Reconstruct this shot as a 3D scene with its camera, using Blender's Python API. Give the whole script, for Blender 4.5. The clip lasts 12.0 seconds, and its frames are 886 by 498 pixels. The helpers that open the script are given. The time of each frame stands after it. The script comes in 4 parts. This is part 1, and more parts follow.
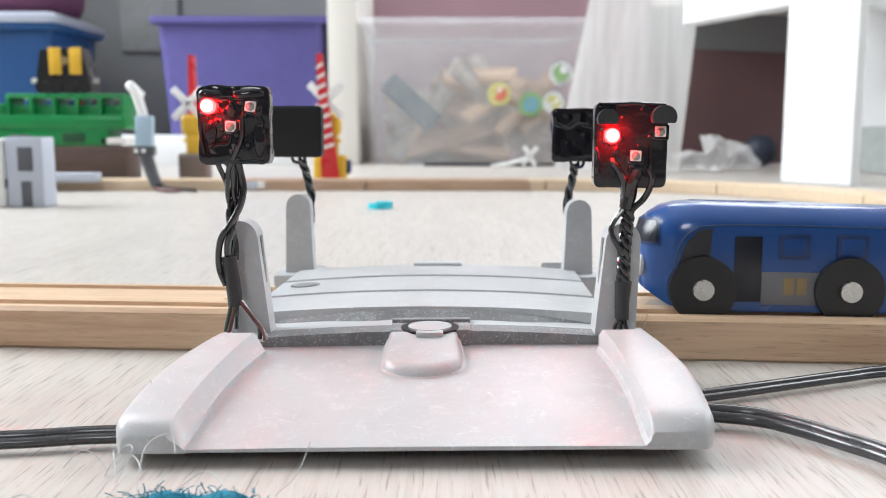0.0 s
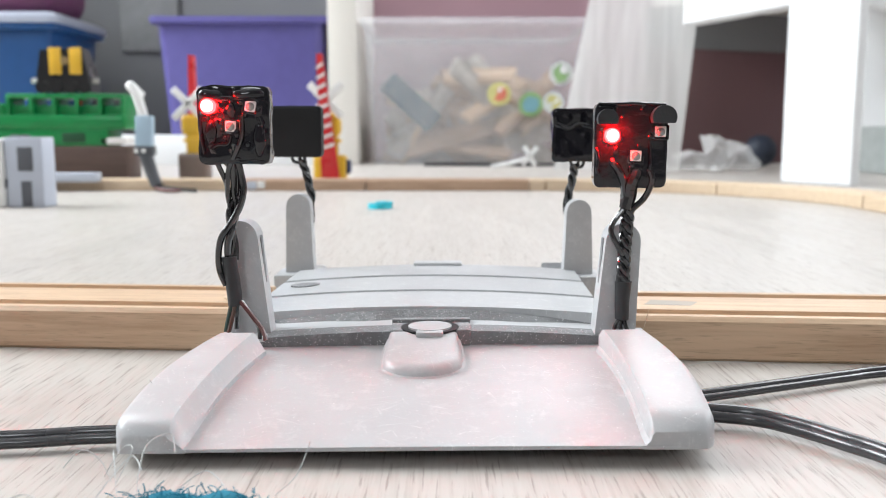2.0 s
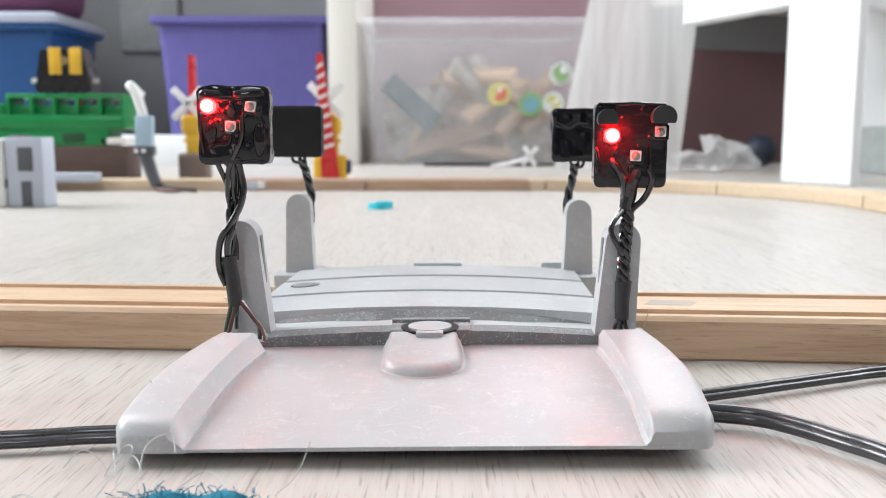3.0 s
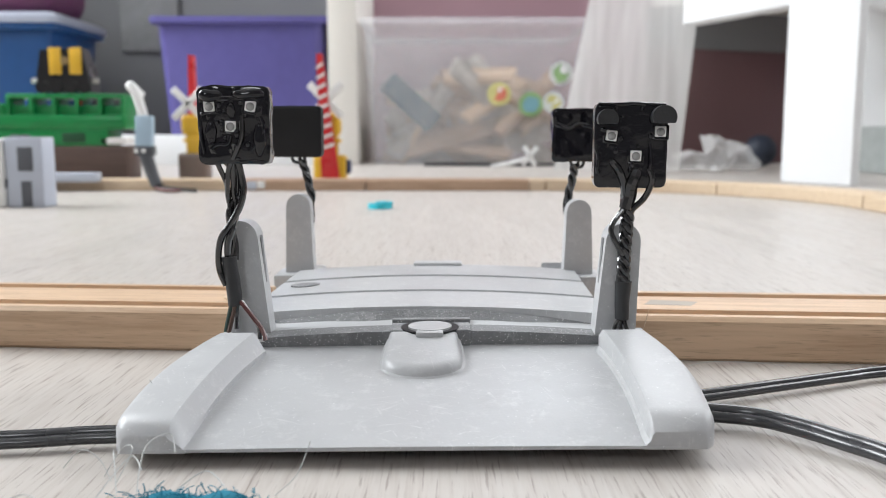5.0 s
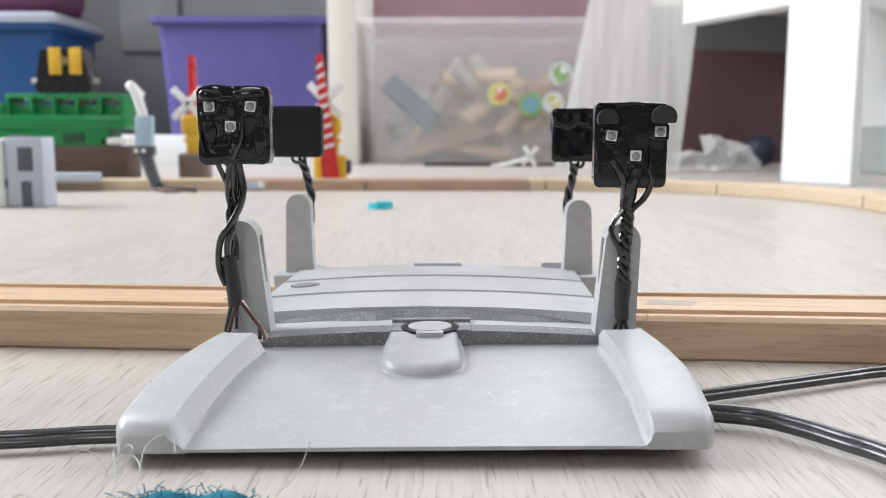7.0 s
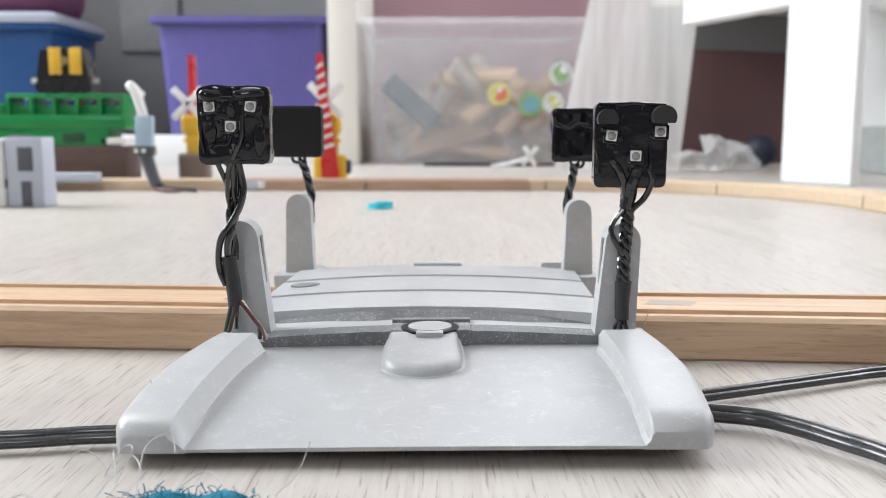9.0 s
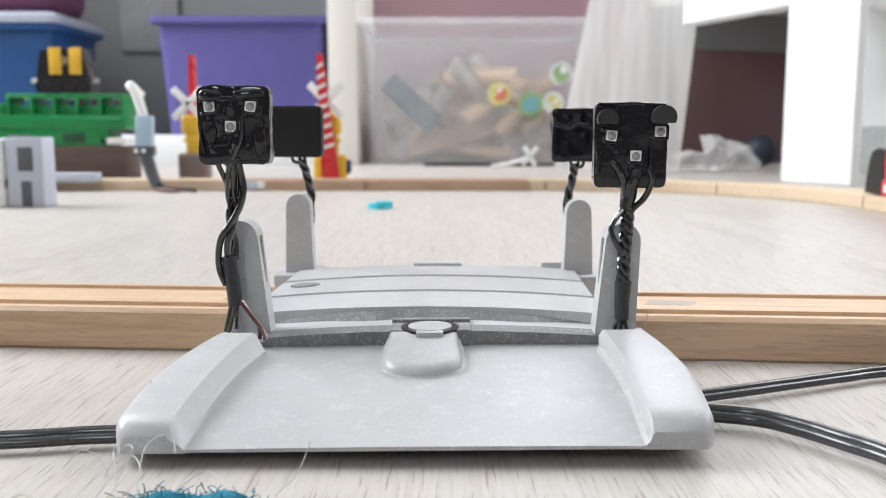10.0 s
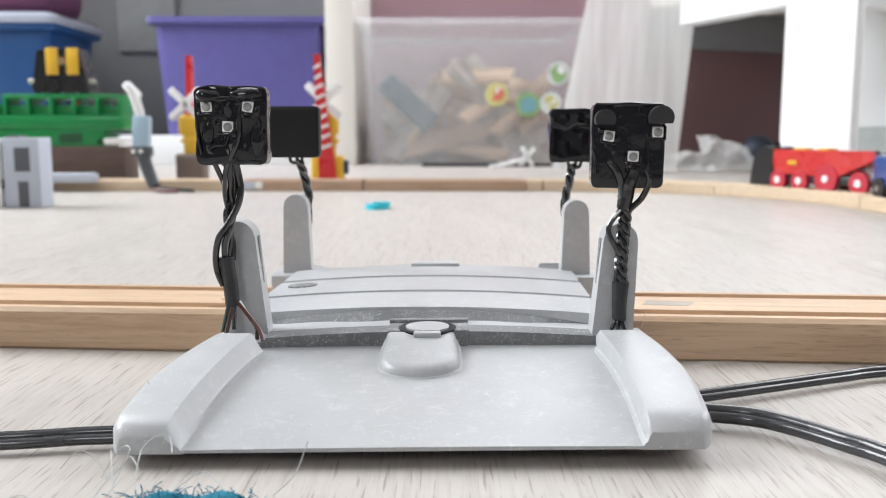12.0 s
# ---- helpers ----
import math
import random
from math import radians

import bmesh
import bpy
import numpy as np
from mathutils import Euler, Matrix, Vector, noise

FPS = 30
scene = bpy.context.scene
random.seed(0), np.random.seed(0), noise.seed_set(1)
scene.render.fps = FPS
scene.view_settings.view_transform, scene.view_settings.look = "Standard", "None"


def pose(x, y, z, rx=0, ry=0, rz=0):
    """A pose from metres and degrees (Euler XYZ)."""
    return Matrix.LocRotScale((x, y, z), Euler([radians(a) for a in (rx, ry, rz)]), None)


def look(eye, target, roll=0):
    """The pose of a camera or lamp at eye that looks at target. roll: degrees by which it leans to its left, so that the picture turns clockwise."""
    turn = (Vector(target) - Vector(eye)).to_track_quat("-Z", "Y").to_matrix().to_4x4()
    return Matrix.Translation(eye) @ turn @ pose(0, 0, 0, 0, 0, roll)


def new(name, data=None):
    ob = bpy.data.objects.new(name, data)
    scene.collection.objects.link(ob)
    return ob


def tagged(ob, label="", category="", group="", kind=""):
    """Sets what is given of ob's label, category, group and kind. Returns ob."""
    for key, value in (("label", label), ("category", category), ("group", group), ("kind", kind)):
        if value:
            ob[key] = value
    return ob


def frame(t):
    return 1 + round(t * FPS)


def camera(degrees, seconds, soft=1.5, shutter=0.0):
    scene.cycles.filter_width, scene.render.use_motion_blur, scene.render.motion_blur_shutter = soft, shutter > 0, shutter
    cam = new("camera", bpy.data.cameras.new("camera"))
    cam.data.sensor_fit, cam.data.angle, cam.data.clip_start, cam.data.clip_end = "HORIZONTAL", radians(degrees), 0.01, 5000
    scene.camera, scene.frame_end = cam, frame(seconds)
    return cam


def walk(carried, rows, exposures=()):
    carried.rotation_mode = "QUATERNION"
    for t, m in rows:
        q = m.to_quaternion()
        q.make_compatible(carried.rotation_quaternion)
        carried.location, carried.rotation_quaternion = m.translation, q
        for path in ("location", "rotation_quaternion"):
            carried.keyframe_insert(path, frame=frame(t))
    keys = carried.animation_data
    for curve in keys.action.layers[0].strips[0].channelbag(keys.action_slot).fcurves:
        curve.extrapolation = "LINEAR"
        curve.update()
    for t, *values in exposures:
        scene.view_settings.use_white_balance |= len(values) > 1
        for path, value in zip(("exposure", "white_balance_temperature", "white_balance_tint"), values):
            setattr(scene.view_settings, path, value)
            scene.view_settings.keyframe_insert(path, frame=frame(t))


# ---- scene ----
cam = camera(53.8, 12.0, soft=0.95)
EYE = (0, 0, 0.0603)


def aim(yaw, pitch, roll=0.0):
    return pose(*EYE, 90 + pitch, 0, yaw) @ pose(0, 0, 0, 0, 0, roll)


REST = aim(0, -7.485)
walk(cam, [(0, REST), (11.2, REST), (11.3, aim(-0.14, -7.47)), (11.4, aim(-0.165, -7.46)), (12.0, aim(-0.165, -7.46))],
     exposures=[(0, 0.19, 6330, 7), (1.5, 0.17, 6350, 7.5), (3.2, 0.12, 6350, 7.5), (4.8, -0.04, 6450, 9), (6.3, -0.02, 6450, 9), (9.0, 0.06, 6450, 9), (10.5, 0.1, 6450, 9), (12, 0.1, 6450, 9)])
cam.data.dof.use_dof = True
cam.data.dof.focus_distance = 0.195
cam.data.dof.aperture_fstop = 27

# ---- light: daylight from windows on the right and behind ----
world = bpy.data.worlds.new("sky")
scene.world = world
world.use_nodes = True
wn = world.node_tree
sky = wn.nodes.new("ShaderNodeTexSky")
sky.sky_type, sky.sun_disc = "NISHITA", False
sky.sun_elevation, sky.sun_rotation = radians(38), radians(40)
wn.links.new(sky.outputs[0], wn.nodes["Background"].inputs[0])
wn.nodes["Background"].inputs[1].default_value = 0.12


def window_lamp(name, m, w, h, power, colour=(0.95, 0.98, 1.0)):
    data = bpy.data.lights.new(name, "AREA")
    data.shape, data.size, data.size_y, data.energy, data.color = "RECTANGLE", w, h, power, colour
    ob = new(name, data)
    ob.matrix_world = m
    return ob


window_lamp("window_light_left", look((-2.02, 1.0, 1.45), (0, 0.6, 0.0)), 1.6, 1.3, 96)
window_lamp("window_light_right", look((2.02, 1.2, 1.45), (0, 0.6, 0.0)), 1.5, 1.3, 38)
window_lamp("window_light_back", look((0.7, 2.22, 1.5), (0, 0.3, 0.0)), 1.2, 1.1, 16)
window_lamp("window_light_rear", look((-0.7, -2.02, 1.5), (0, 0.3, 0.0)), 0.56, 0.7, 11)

# ---- materials ----


def material(name):
    m = bpy.data.materials.new(name)
    m.use_nodes = True
    t = m.node_tree
    return m, t, t.nodes["Principled BSDF"]


def node(t, kind, **values):
    n = t.nodes.new(kind)
    for key, v in values.items():
        n.inputs[key.replace("_", " ")].default_value = v
    return n


def coords(t, scale=(1, 1, 1), turn=0.0, obj=True):
    c = t.nodes.new("ShaderNodeTexCoord")
    m = t.nodes.new("ShaderNodeMapping")
    m.inputs["Scale"].default_value = scale
    m.inputs["Rotation"].default_value = (0, 0, radians(turn))
    t.links.new(c.outputs["Object"], m.inputs[0])
    return m.outputs[0]


def ramp(t, fac, stops):
    r = t.nodes.new("ShaderNodeValToRGB")
    while len(r.color_ramp.elements) < len(stops):
        r.color_ramp.elements.new(0.5)
    for e, (p, c) in zip(r.color_ramp.elements, stops):
        e.position, e.color = p, (*c, 1)
    t.links.new(fac, r.inputs[0])
    return r.outputs[0]


def mixed(t, fac, a, b, how="MIX"):
    n = t.nodes.new("ShaderNodeMix")
    n.data_type, n.blend_type = "RGBA", how
    for value, k in ((fac, 0), (a, 6), (b, 7)):
        if hasattr(value, "links"):
            t.links.new(value, n.inputs[k])
        else:
            n.inputs[k].default_value = value if k == 0 else (*value, 1)
    return n.outputs[2]


def bumped(t, p, height, strength, distance):
    b = t.nodes.new("ShaderNodeBump")
    b.inputs["Strength"].default_value, b.inputs["Distance"].default_value = strength, distance
    t.links.new(height, b.inputs["Height"])
    t.links.new(b.outputs[0], p.inputs["Normal"])


def plastic(name, colour, rough=0.35, vary=0.12, grain=900, bump=0.15, coat=0.0, dust=0.0, scatter=0.0, spec=0.5, speck=0.08, scuffs=0.0, patchy=0.5, speckle=820.0):
    """Moulded plastic: faint blotches, fine grain and, where asked, pale dust specks."""
    m, t, p = material(name)
    big = node(t, "ShaderNodeTexNoise", Scale=45.0, Detail=4.0)
    fine = node(t, "ShaderNodeTexNoise", Scale=grain, Detail=2.0)
    at = coords(t)
    t.links.new(at, big.inputs[0])
    t.links.new(at, fine.inputs[0])
    dark = tuple(c * (1 - vary) for c in colour)
    light = tuple(min(1, c * (1 + vary * 0.6)) for c in colour)
    c = ramp(t, big.outputs[0], [(0.3, dark), (0.7, light)])
    if dust:
        specks = node(t, "ShaderNodeTexVoronoi", Scale=speckle, Randomness=1.0)
        t.links.new(at, specks.inputs[0])
        mask = ramp(t, specks.outputs["Distance"], [(0.0, (1, 1, 1)), (speck, (1, 1, 1)), (speck + 0.07, (0, 0, 0))])
        patch = ramp(t, fine.outputs[0], [(patchy, (0, 0, 0)), (patchy + 0.12, (dust, dust, dust))])
        c = mixed(t, mixed(t, 1.0, mask, patch, "MULTIPLY"), c, (0.86, 0.86, 0.85))
        smear = node(t, "ShaderNodeTexNoise", Scale=190.0, Detail=9.0, Roughness=0.8)
        t.links.new(at, smear.inputs[0])
        c = mixed(t, ramp(t, smear.outputs[0], [(0.53, (0, 0, 0)), (0.74, (0.38, 0.38, 0.38))]), c, (0.8, 0.8, 0.79))
    if scuffs:
        area = node(t, "ShaderNodeTexNoise", Scale=38.0, Detail=2.0)
        t.links.new(at, area.inputs[0])
        where = ramp(t, area.outputs[0], [(0.46, (0, 0, 0)), (0.62, (1, 1, 1))])
        for turn, along in ((24, 130), (-38, 170), (71, 150), (-12, 110)):
            line = node(t, "ShaderNodeTexNoise", Scale=1.0, Detail=3.0, Distortion=0.8)
            stretch = t.nodes.new("ShaderNodeMapping")
            stretch.inputs["Scale"].default_value = (along, 1900, 400)
            t.links.new(coords(t, (1, 1, 1), turn), stretch.inputs[0])
            t.links.new(stretch.outputs[0], line.inputs[0])
            mark = ramp(t, line.outputs[0], [(0.66, (0, 0, 0)), (0.7, (scuffs, scuffs, scuffs))])
            c = mixed(t, mixed(t, 1.0, mark, where, "MULTIPLY"), c, (0.82, 0.82, 0.81))
        stain = node(t, "ShaderNodeTexNoise", Scale=70.0, Detail=5.0, Roughness=0.7)
        t.links.new(at, stain.inputs[0])
        c = mixed(t, ramp(t, stain.outputs[0], [(0.55, (0, 0, 0)), (0.75, (0.3, 0.3, 0.3))]), c, tuple(k * 0.72 for k in colour))
    t.links.new(c, p.inputs["Base Color"])
    rr = ramp(t, big.outputs[0], [(0.25, (rough * 0.8,) * 3), (0.75, (min(1, rough * 1.25),) * 3)])
    t.links.new(rr, p.inputs["Roughness"])
    p.inputs["Specular IOR Level"].default_value = spec
    p.inputs["Coat Weight"].default_value = coat
    p.inputs["Coat Roughness"].default_value = 0.035
    if scatter:
        p.inputs["Subsurface Weight"].default_value = scatter
        p.inputs["Subsurface Radius"].default_value = (0.002, 0.002, 0.002)
    bumped(t, p, fine.outputs[0], bump, 0.0003)
    return m


def wood(name, light, dark, scale=(18, 300, 300), rough=0.5, pores=True, turn=0.0, bump=0.2):
    """Grain that runs along local x, with short darker pores."""
    m, t, p = material(name)
    info = t.nodes.new("ShaderNodeObjectInfo")
    at = coords(t, scale, turn)
    add = t.nodes.new("ShaderNodeVectorMath")
    t.links.new(at, add.inputs[0])
    t.links.new(info.outputs["Random"], add.inputs[1])
    g = node(t, "ShaderNodeTexNoise", Scale=1.0, Detail=6.0, Roughness=0.6, Distortion=0.4)
    t.links.new(add.outputs[0], g.inputs[0])
    c = ramp(t, g.outputs[0], [(0.3, dark), (0.55, light), (0.8, tuple(min(1, k * 1.08) for k in light))])
    if pores:
        fine = node(t, "ShaderNodeTexNoise", Scale=6.5, Detail=2.0, Roughness=0.5)
        t.links.new(add.outputs[0], fine.inputs[0])
        mask = ramp(t, fine.outputs[0], [(0.58, (0, 0, 0)), (0.7, (0.42, 0.42, 0.42))])
        c = mixed(t, mask, c, tuple(k * 0.5 for k in dark))
    t.links.new(c, p.inputs["Base Color"])
    p.inputs["Roughness"].default_value = rough
    bumped(t, p, g.outputs[0], bump, 0.0004)
    return m


def glow(name, colour, strength):
    m, t, p = material(name)
    p.inputs["Base Color"].default_value = (*colour, 1)
    p.inputs["Emission Color"].default_value = (*colour, 1)
    p.inputs["Emission Strength"].default_value = strength
    return m


def clear_plastic(name, colour, rough=0.25, cover=0.45):
    """Milky see-through plastic or cloth."""
    m, t, p = material(name)
    n = node(t, "ShaderNodeTexNoise", Scale=14.0, Detail=5.0)
    t.links.new(coords(t), n.inputs[0])
    a = ramp(t, n.outputs[0], [(0.3, (cover * 0.85,) * 3), (0.7, (min(1, cover * 1.15),) * 3)])
    t.links.new(a, p.inputs["Alpha"])
    p.inputs["Base Color"].default_value = (*colour, 1)
    p.inputs["Roughness"].default_value = rough
    return m


def sheer_cloth(name, colour, cover):
    """Thin woven cloth: part diffuse, part light let through, part open weave."""
    m, t, p = material(name)
    weave = node(t, "ShaderNodeTexNoise", Scale=1.0, Detail=4.0)
    t.links.new(coords(t, (60, 60, 4)), weave.inputs[0])
    d, s, g = t.nodes.new("ShaderNodeBsdfDiffuse"), t.nodes.new("ShaderNodeBsdfTranslucent"), t.nodes.new("ShaderNodeBsdfTransparent")
    d.inputs[0].default_value = s.inputs[0].default_value = (*colour, 1)
    a, b = t.nodes.new("ShaderNodeMixShader"), t.nodes.new("ShaderNodeMixShader")
    a.inputs[0].default_value = 0.45
    t.links.new(d.outputs[0], a.inputs[1])
    t.links.new(s.outputs[0], a.inputs[2])
    t.links.new(ramp(t, weave.outputs[0], [(0.3, (cover * 0.85,) * 3), (0.7, (min(1, cover * 1.12),) * 3)]), b.inputs[0])
    t.links.new(g.outputs[0], b.inputs[1])
    t.links.new(a.outputs[0], b.inputs[2])
    t.links.new(b.outputs[0], t.nodes["Material Output"].inputs[0])
    t.nodes.remove(p)
    return m


def floor_material():
    """Whitewashed oak laminate: long boards with pale fine grain."""
    m, t, p = material("whitewashed_laminate")
    at = coords(t, (1, 1, 1))
    stretched = coords(t, (640, 20, 1))
    g = node(t, "ShaderNodeTexNoise", Scale=1.0, Detail=7.0, Roughness=0.65, Distortion=0.6)
    t.links.new(stretched, g.inputs[0])
    wide = coords(t, (60, 5, 1))
    w = node(t, "ShaderNodeTexNoise", Scale=1.0, Detail=4.0, Distortion=1.2)
    t.links.new(wide, w.inputs[0])
    c = ramp(t, g.outputs[0], [(0.28, (0.20, 0.165, 0.14)), (0.38, (0.44, 0.40, 0.367)), (0.5, (0.50, 0.465, 0.43)), (0.75, (0.535, 0.505, 0.475))])
    c = mixed(t, ramp(t, w.outputs[0], [(0.35, (0.0,) * 3), (0.7, (0.35,) * 3)]), c, (0.52, 0.475, 0.435))
    short = node(t, "ShaderNodeTexNoise", Scale=1.0, Detail=3.0, Roughness=0.5)
    t.links.new(coords(t, (1500, 70, 1)), short.inputs[0])
    c = mixed(t, ramp(t, short.outputs[0], [(0.57, (0.0,) * 3), (0.67, (0.62,) * 3)]), c, (0.21, 0.17, 0.145))
    t.links.new(c, p.inputs["Base Color"])
    r = ramp(t, w.outputs[0], [(0.3, (0.34,) * 3), (0.7, (0.46,) * 3)])
    t.links.new(r, p.inputs["Roughness"])
    bumped(t, p, g.outputs[0], 0.25, 0.0002)
    return m


def wall_paint(name, colour):
    m, t, p = material(name)
    n = node(t, "ShaderNodeTexNoise", Scale=3.0, Detail=6.0)
    t.links.new(coords(t), n.inputs[0])
    t.links.new(ramp(t, n.outputs[0], [(0.3, tuple(k * 0.93 for k in colour)), (0.7, colour)]), p.inputs["Base Color"])
    p.inputs["Roughness"].default_value = 0.85
    f = node(t, "ShaderNodeTexNoise", Scale=260.0, Detail=2.0)
    t.links.new(coords(t), f.inputs[0])
    bumped(t, p, f.outputs[0], 0.2, 0.001)
    return m


def metal(name, colour, rough):
    m, t, p = material(name)
    p.inputs["Base Color"].default_value = (*colour, 1)
    p.inputs["Metallic"].default_value = 1.0
    n = node(t, "ShaderNodeTexNoise", Scale=700.0, Detail=3.0)
    t.links.new(coords(t), n.inputs[0])
    t.links.new(ramp(t, n.outputs[0], [(0.3, (rough * 0.7,) * 3), (0.7, (rough * 1.3,) * 3)]), p.inputs["Roughness"])
    return m


FLOOR = floor_material()
GREY = plastic("grey_printed_plastic", (0.475, 0.48, 0.487), 0.34, 0.07, 1400, 0.12, dust=0.75, scatter=0.05, scuffs=0.3)
# rough and speckled; base darkened to carry the shade of faces turned from the light
GREY_SHADED_DUST = plastic("grey_rough_shaded_plastic", (0.215, 0.217, 0.222), 0.6, 0.25, 2200, 0.7, dust=0.8, speck=0.16, patchy=0.4, speckle=1500.0)
BLACK_GLUE = plastic("black_glossy_resin", (0.009, 0.009, 0.012), 0.06, 0.15, 420, 0.5, coat=0.55, spec=0.25)
BLACK_MATT = plastic("black_matt_shell", (0.014, 0.014, 0.015), 0.45, 0.3, 1500, 0.1, spec=0.25)
BLACK_WIRE = plastic("black_wire_sleeve", (0.016, 0.016, 0.017), 0.2, 0.3, 1500, 0.08, coat=0.8)
CABLE = plastic("black_cable_jacket", (0.035, 0.036, 0.04), 0.24, 0.3, 900, 0.15, coat=0.5)
SHRINK = plastic("black_shrink_tube", (0.025, 0.026, 0.028), 0.4, 0.3, 1500, 0.3)
RED_WIRE = plastic("dark_red_wire", (0.12, 0.035, 0.03), 0.35)
BROWN_WIRE = plastic("brown_wire", (0.10, 0.06, 0.045), 0.35)
GREEN_WIRE = plastic("dark_green_wire", (0.03, 0.06, 0.05), 0.35)
BEECH = wood("beech_top", (0.63, 0.45, 0.30), (0.49, 0.325, 0.205), (22, 420, 420))
BEECH_PALE = wood("beech_pale", (0.66, 0.52, 0.37), (0.55, 0.41, 0.27), (22, 420, 420))
BEECH_DARK = wood("beech_deep", (0.47, 0.32, 0.22), (0.36, 0.23, 0.145), (20, 380, 380))
BROWN_WOOD = wood("dark_brown_wood", (0.10, 0.062, 0.05), (0.07, 0.042, 0.034), (9, 160, 160))
LED_CLEAR = plastic("clear_led_epoxy", (0.78, 0.78, 0.76), 0.08, 0.1, 300, 0.05, coat=1.0)
LED_DOME = plastic("smoky_led_lens", (0.30, 0.30, 0.29), 0.06, 0.2, 300, 0.05, coat=1.0)
RED_CORE = glow("red_led_core", (1.0, 0.02, 0.016), 150)
RED_RIM = glow("red_led_rim", (1.0, 0.0012, 0.0016), 190)
# extra glow added behind the domes to tint the housing like a halo
RED_HALO = glow("red_halo_fill", (1.0, 0.0012, 0.0016), 1500)
BLUE_HALO = glow("blue_halo_fill", (0.0006, 0.13, 1.0), 1500)
BLUE_CORE = glow("blue_led_core", (0.009, 0.12, 1.0), 240)
BLUE_RIM = glow("blue_led_rim", (0.0006, 0.13, 1.0), 330)
BUS_BLUE = plastic("blue_lacquer", (0.008, 0.064, 0.25), 0.24, 0.1, 600, 0.05, coat=0.45)
BUS_PANE = plastic("blue_window_print", (0.011, 0.055, 0.21), 0.4, 0.1, 600, 0.05, spec=0.3)
BUS_NAVY = plastic("navy_print", (0.01, 0.03, 0.11), 0.35, 0.1, 600, 0.05)
BUS_DARK = plastic("dark_window_print", (0.012, 0.014, 0.022), 0.25, 0.1, 600, 0.05)
BUS_GREY = plastic("grey_print", (0.16, 0.16, 0.17), 0.35)
GOLD_PRINT = plastic("ochre_print", (0.28, 0.20, 0.09), 0.4)
TYRE = plastic("black_wheel_plastic", (0.012, 0.012, 0.013), 0.3, 0.2, 900, 0.1)
STEEL = metal("brushed_steel", (0.62, 0.61, 0.58), 0.3)
WHITE_PLASTIC = plastic("white_plastic", (0.80, 0.80, 0.79), 0.4, 0.04)
RED_PLASTIC = plastic("red_plastic", (0.60, 0.025, 0.03), 0.3, 0.1)
LOCO_RED = plastic("locomotive_red", (0.55, 0.03, 0.03), 0.28, 0.1, coat=0.4)
WHEEL_RED = plastic("dark_red_wheel", (0.5, 0.03, 0.05), 0.3, 0.1)
YELLOW = plastic("yellow_plastic", (0.72, 0.44, 0.03), 0.35, 0.1)
GREEN = plastic("green_plastic", (0.005, 0.22, 0.055), 0.32, 0.1)
# platform green darkened to the shade inside its arch
GREEN_SHADE = plastic("green_gap_shade", (0.004, 0.06, 0.02), 0.5)
PURPLE = plastic("purple_box_plastic", (0.10, 0.088, 0.285), 0.4, 0.08, 200, 0.1)
BLUE_BOX = plastic("blue_box_plastic", (0.004, 0.05, 0.165), 0.4, 0.08, 200, 0.1)
LID_GREY = plastic("pale_lid_plastic", (0.30, 0.32, 0.38), 0.45, 0.08, 200)
MAUVE_BOX = plastic("plum_fabric", (0.13, 0.04, 0.095), 0.8)
BRACKET = plastic("pale_blue_grey_plastic", (0.50, 0.54, 0.62), 0.45, 0.05)
BRACKET_DARK = plastic("dark_grey_plastic", (0.10, 0.105, 0.12), 0.5)
PLUG_BLUE = plastic("pale_blue_plug", (0.36, 0.48, 0.58), 0.45, 0.08)
PLUG_GREY = plastic("slate_grey_sleeve", (0.07, 0.075, 0.085), 0.5)
TURQUOISE = plastic("turquoise_plastic", (0.03, 0.50, 0.60), 0.3)
FELT = plastic("teal_felt", (0.045, 0.25, 0.35), 0.95, 0.4, 1600, 0.8, spec=0.1)
FIBRE = plastic("pale_fibre", (0.55, 0.56, 0.55), 0.7)
BLACK_SHADOW = plastic("black_shadow_strip", (0.02, 0.018, 0.02), 0.4)
NAVY_BALL = plastic("navy_rubber", (0.012, 0.018, 0.035), 0.6)
PAINT_WHITE = wall_paint("white_lacquer", (0.82, 0.83, 0.84))
CREAM = wall_paint("cream_lacquer", (0.78, 0.745, 0.69))
WALL_GREY = wall_paint("grey_wall_paint", (0.19, 0.19, 0.198))
WALL_MAUVE = wall_paint("mauve_wall_paint", (0.43, 0.27, 0.31))
WORN = plastic("worn_grey_wood", (0.42, 0.37, 0.32), 0.6, 0.25)
WALL_REAR = wall_paint("dim_grey_wall_paint", (0.17, 0.16, 0.165))
WALL_SIDE = wall_paint("warm_grey_wall_paint", (0.40, 0.37, 0.38))
# shade of the hollow under the bed as a colour, lifted for haze
UNDERBED_SHADE = wall_paint("plum_brown_shade", (0.17, 0.095, 0.10))
CEILING = wall_paint("ceiling_white", (0.84, 0.84, 0.83))
BIN_CLEAR = clear_plastic("milky_box_plastic", (0.88, 0.88, 0.90), 0.22, 0.17)
SHEER = sheer_cloth("sheer_curtain_cloth", (0.84, 0.845, 0.83), 0.72)
BAG = clear_plastic("thin_plastic_bag", (0.86, 0.86, 0.86), 0.3, 0.33)

# ---- building helpers (sizes in millimetres) ----
K = 0.001


def thing(name, label, category, m=None, group="", kind=""):
    ob = new(name)
    ob.empty_display_size = 0.01
    if m is not None:
        ob.matrix_world = m
    return tagged(ob, label, category, group, kind)


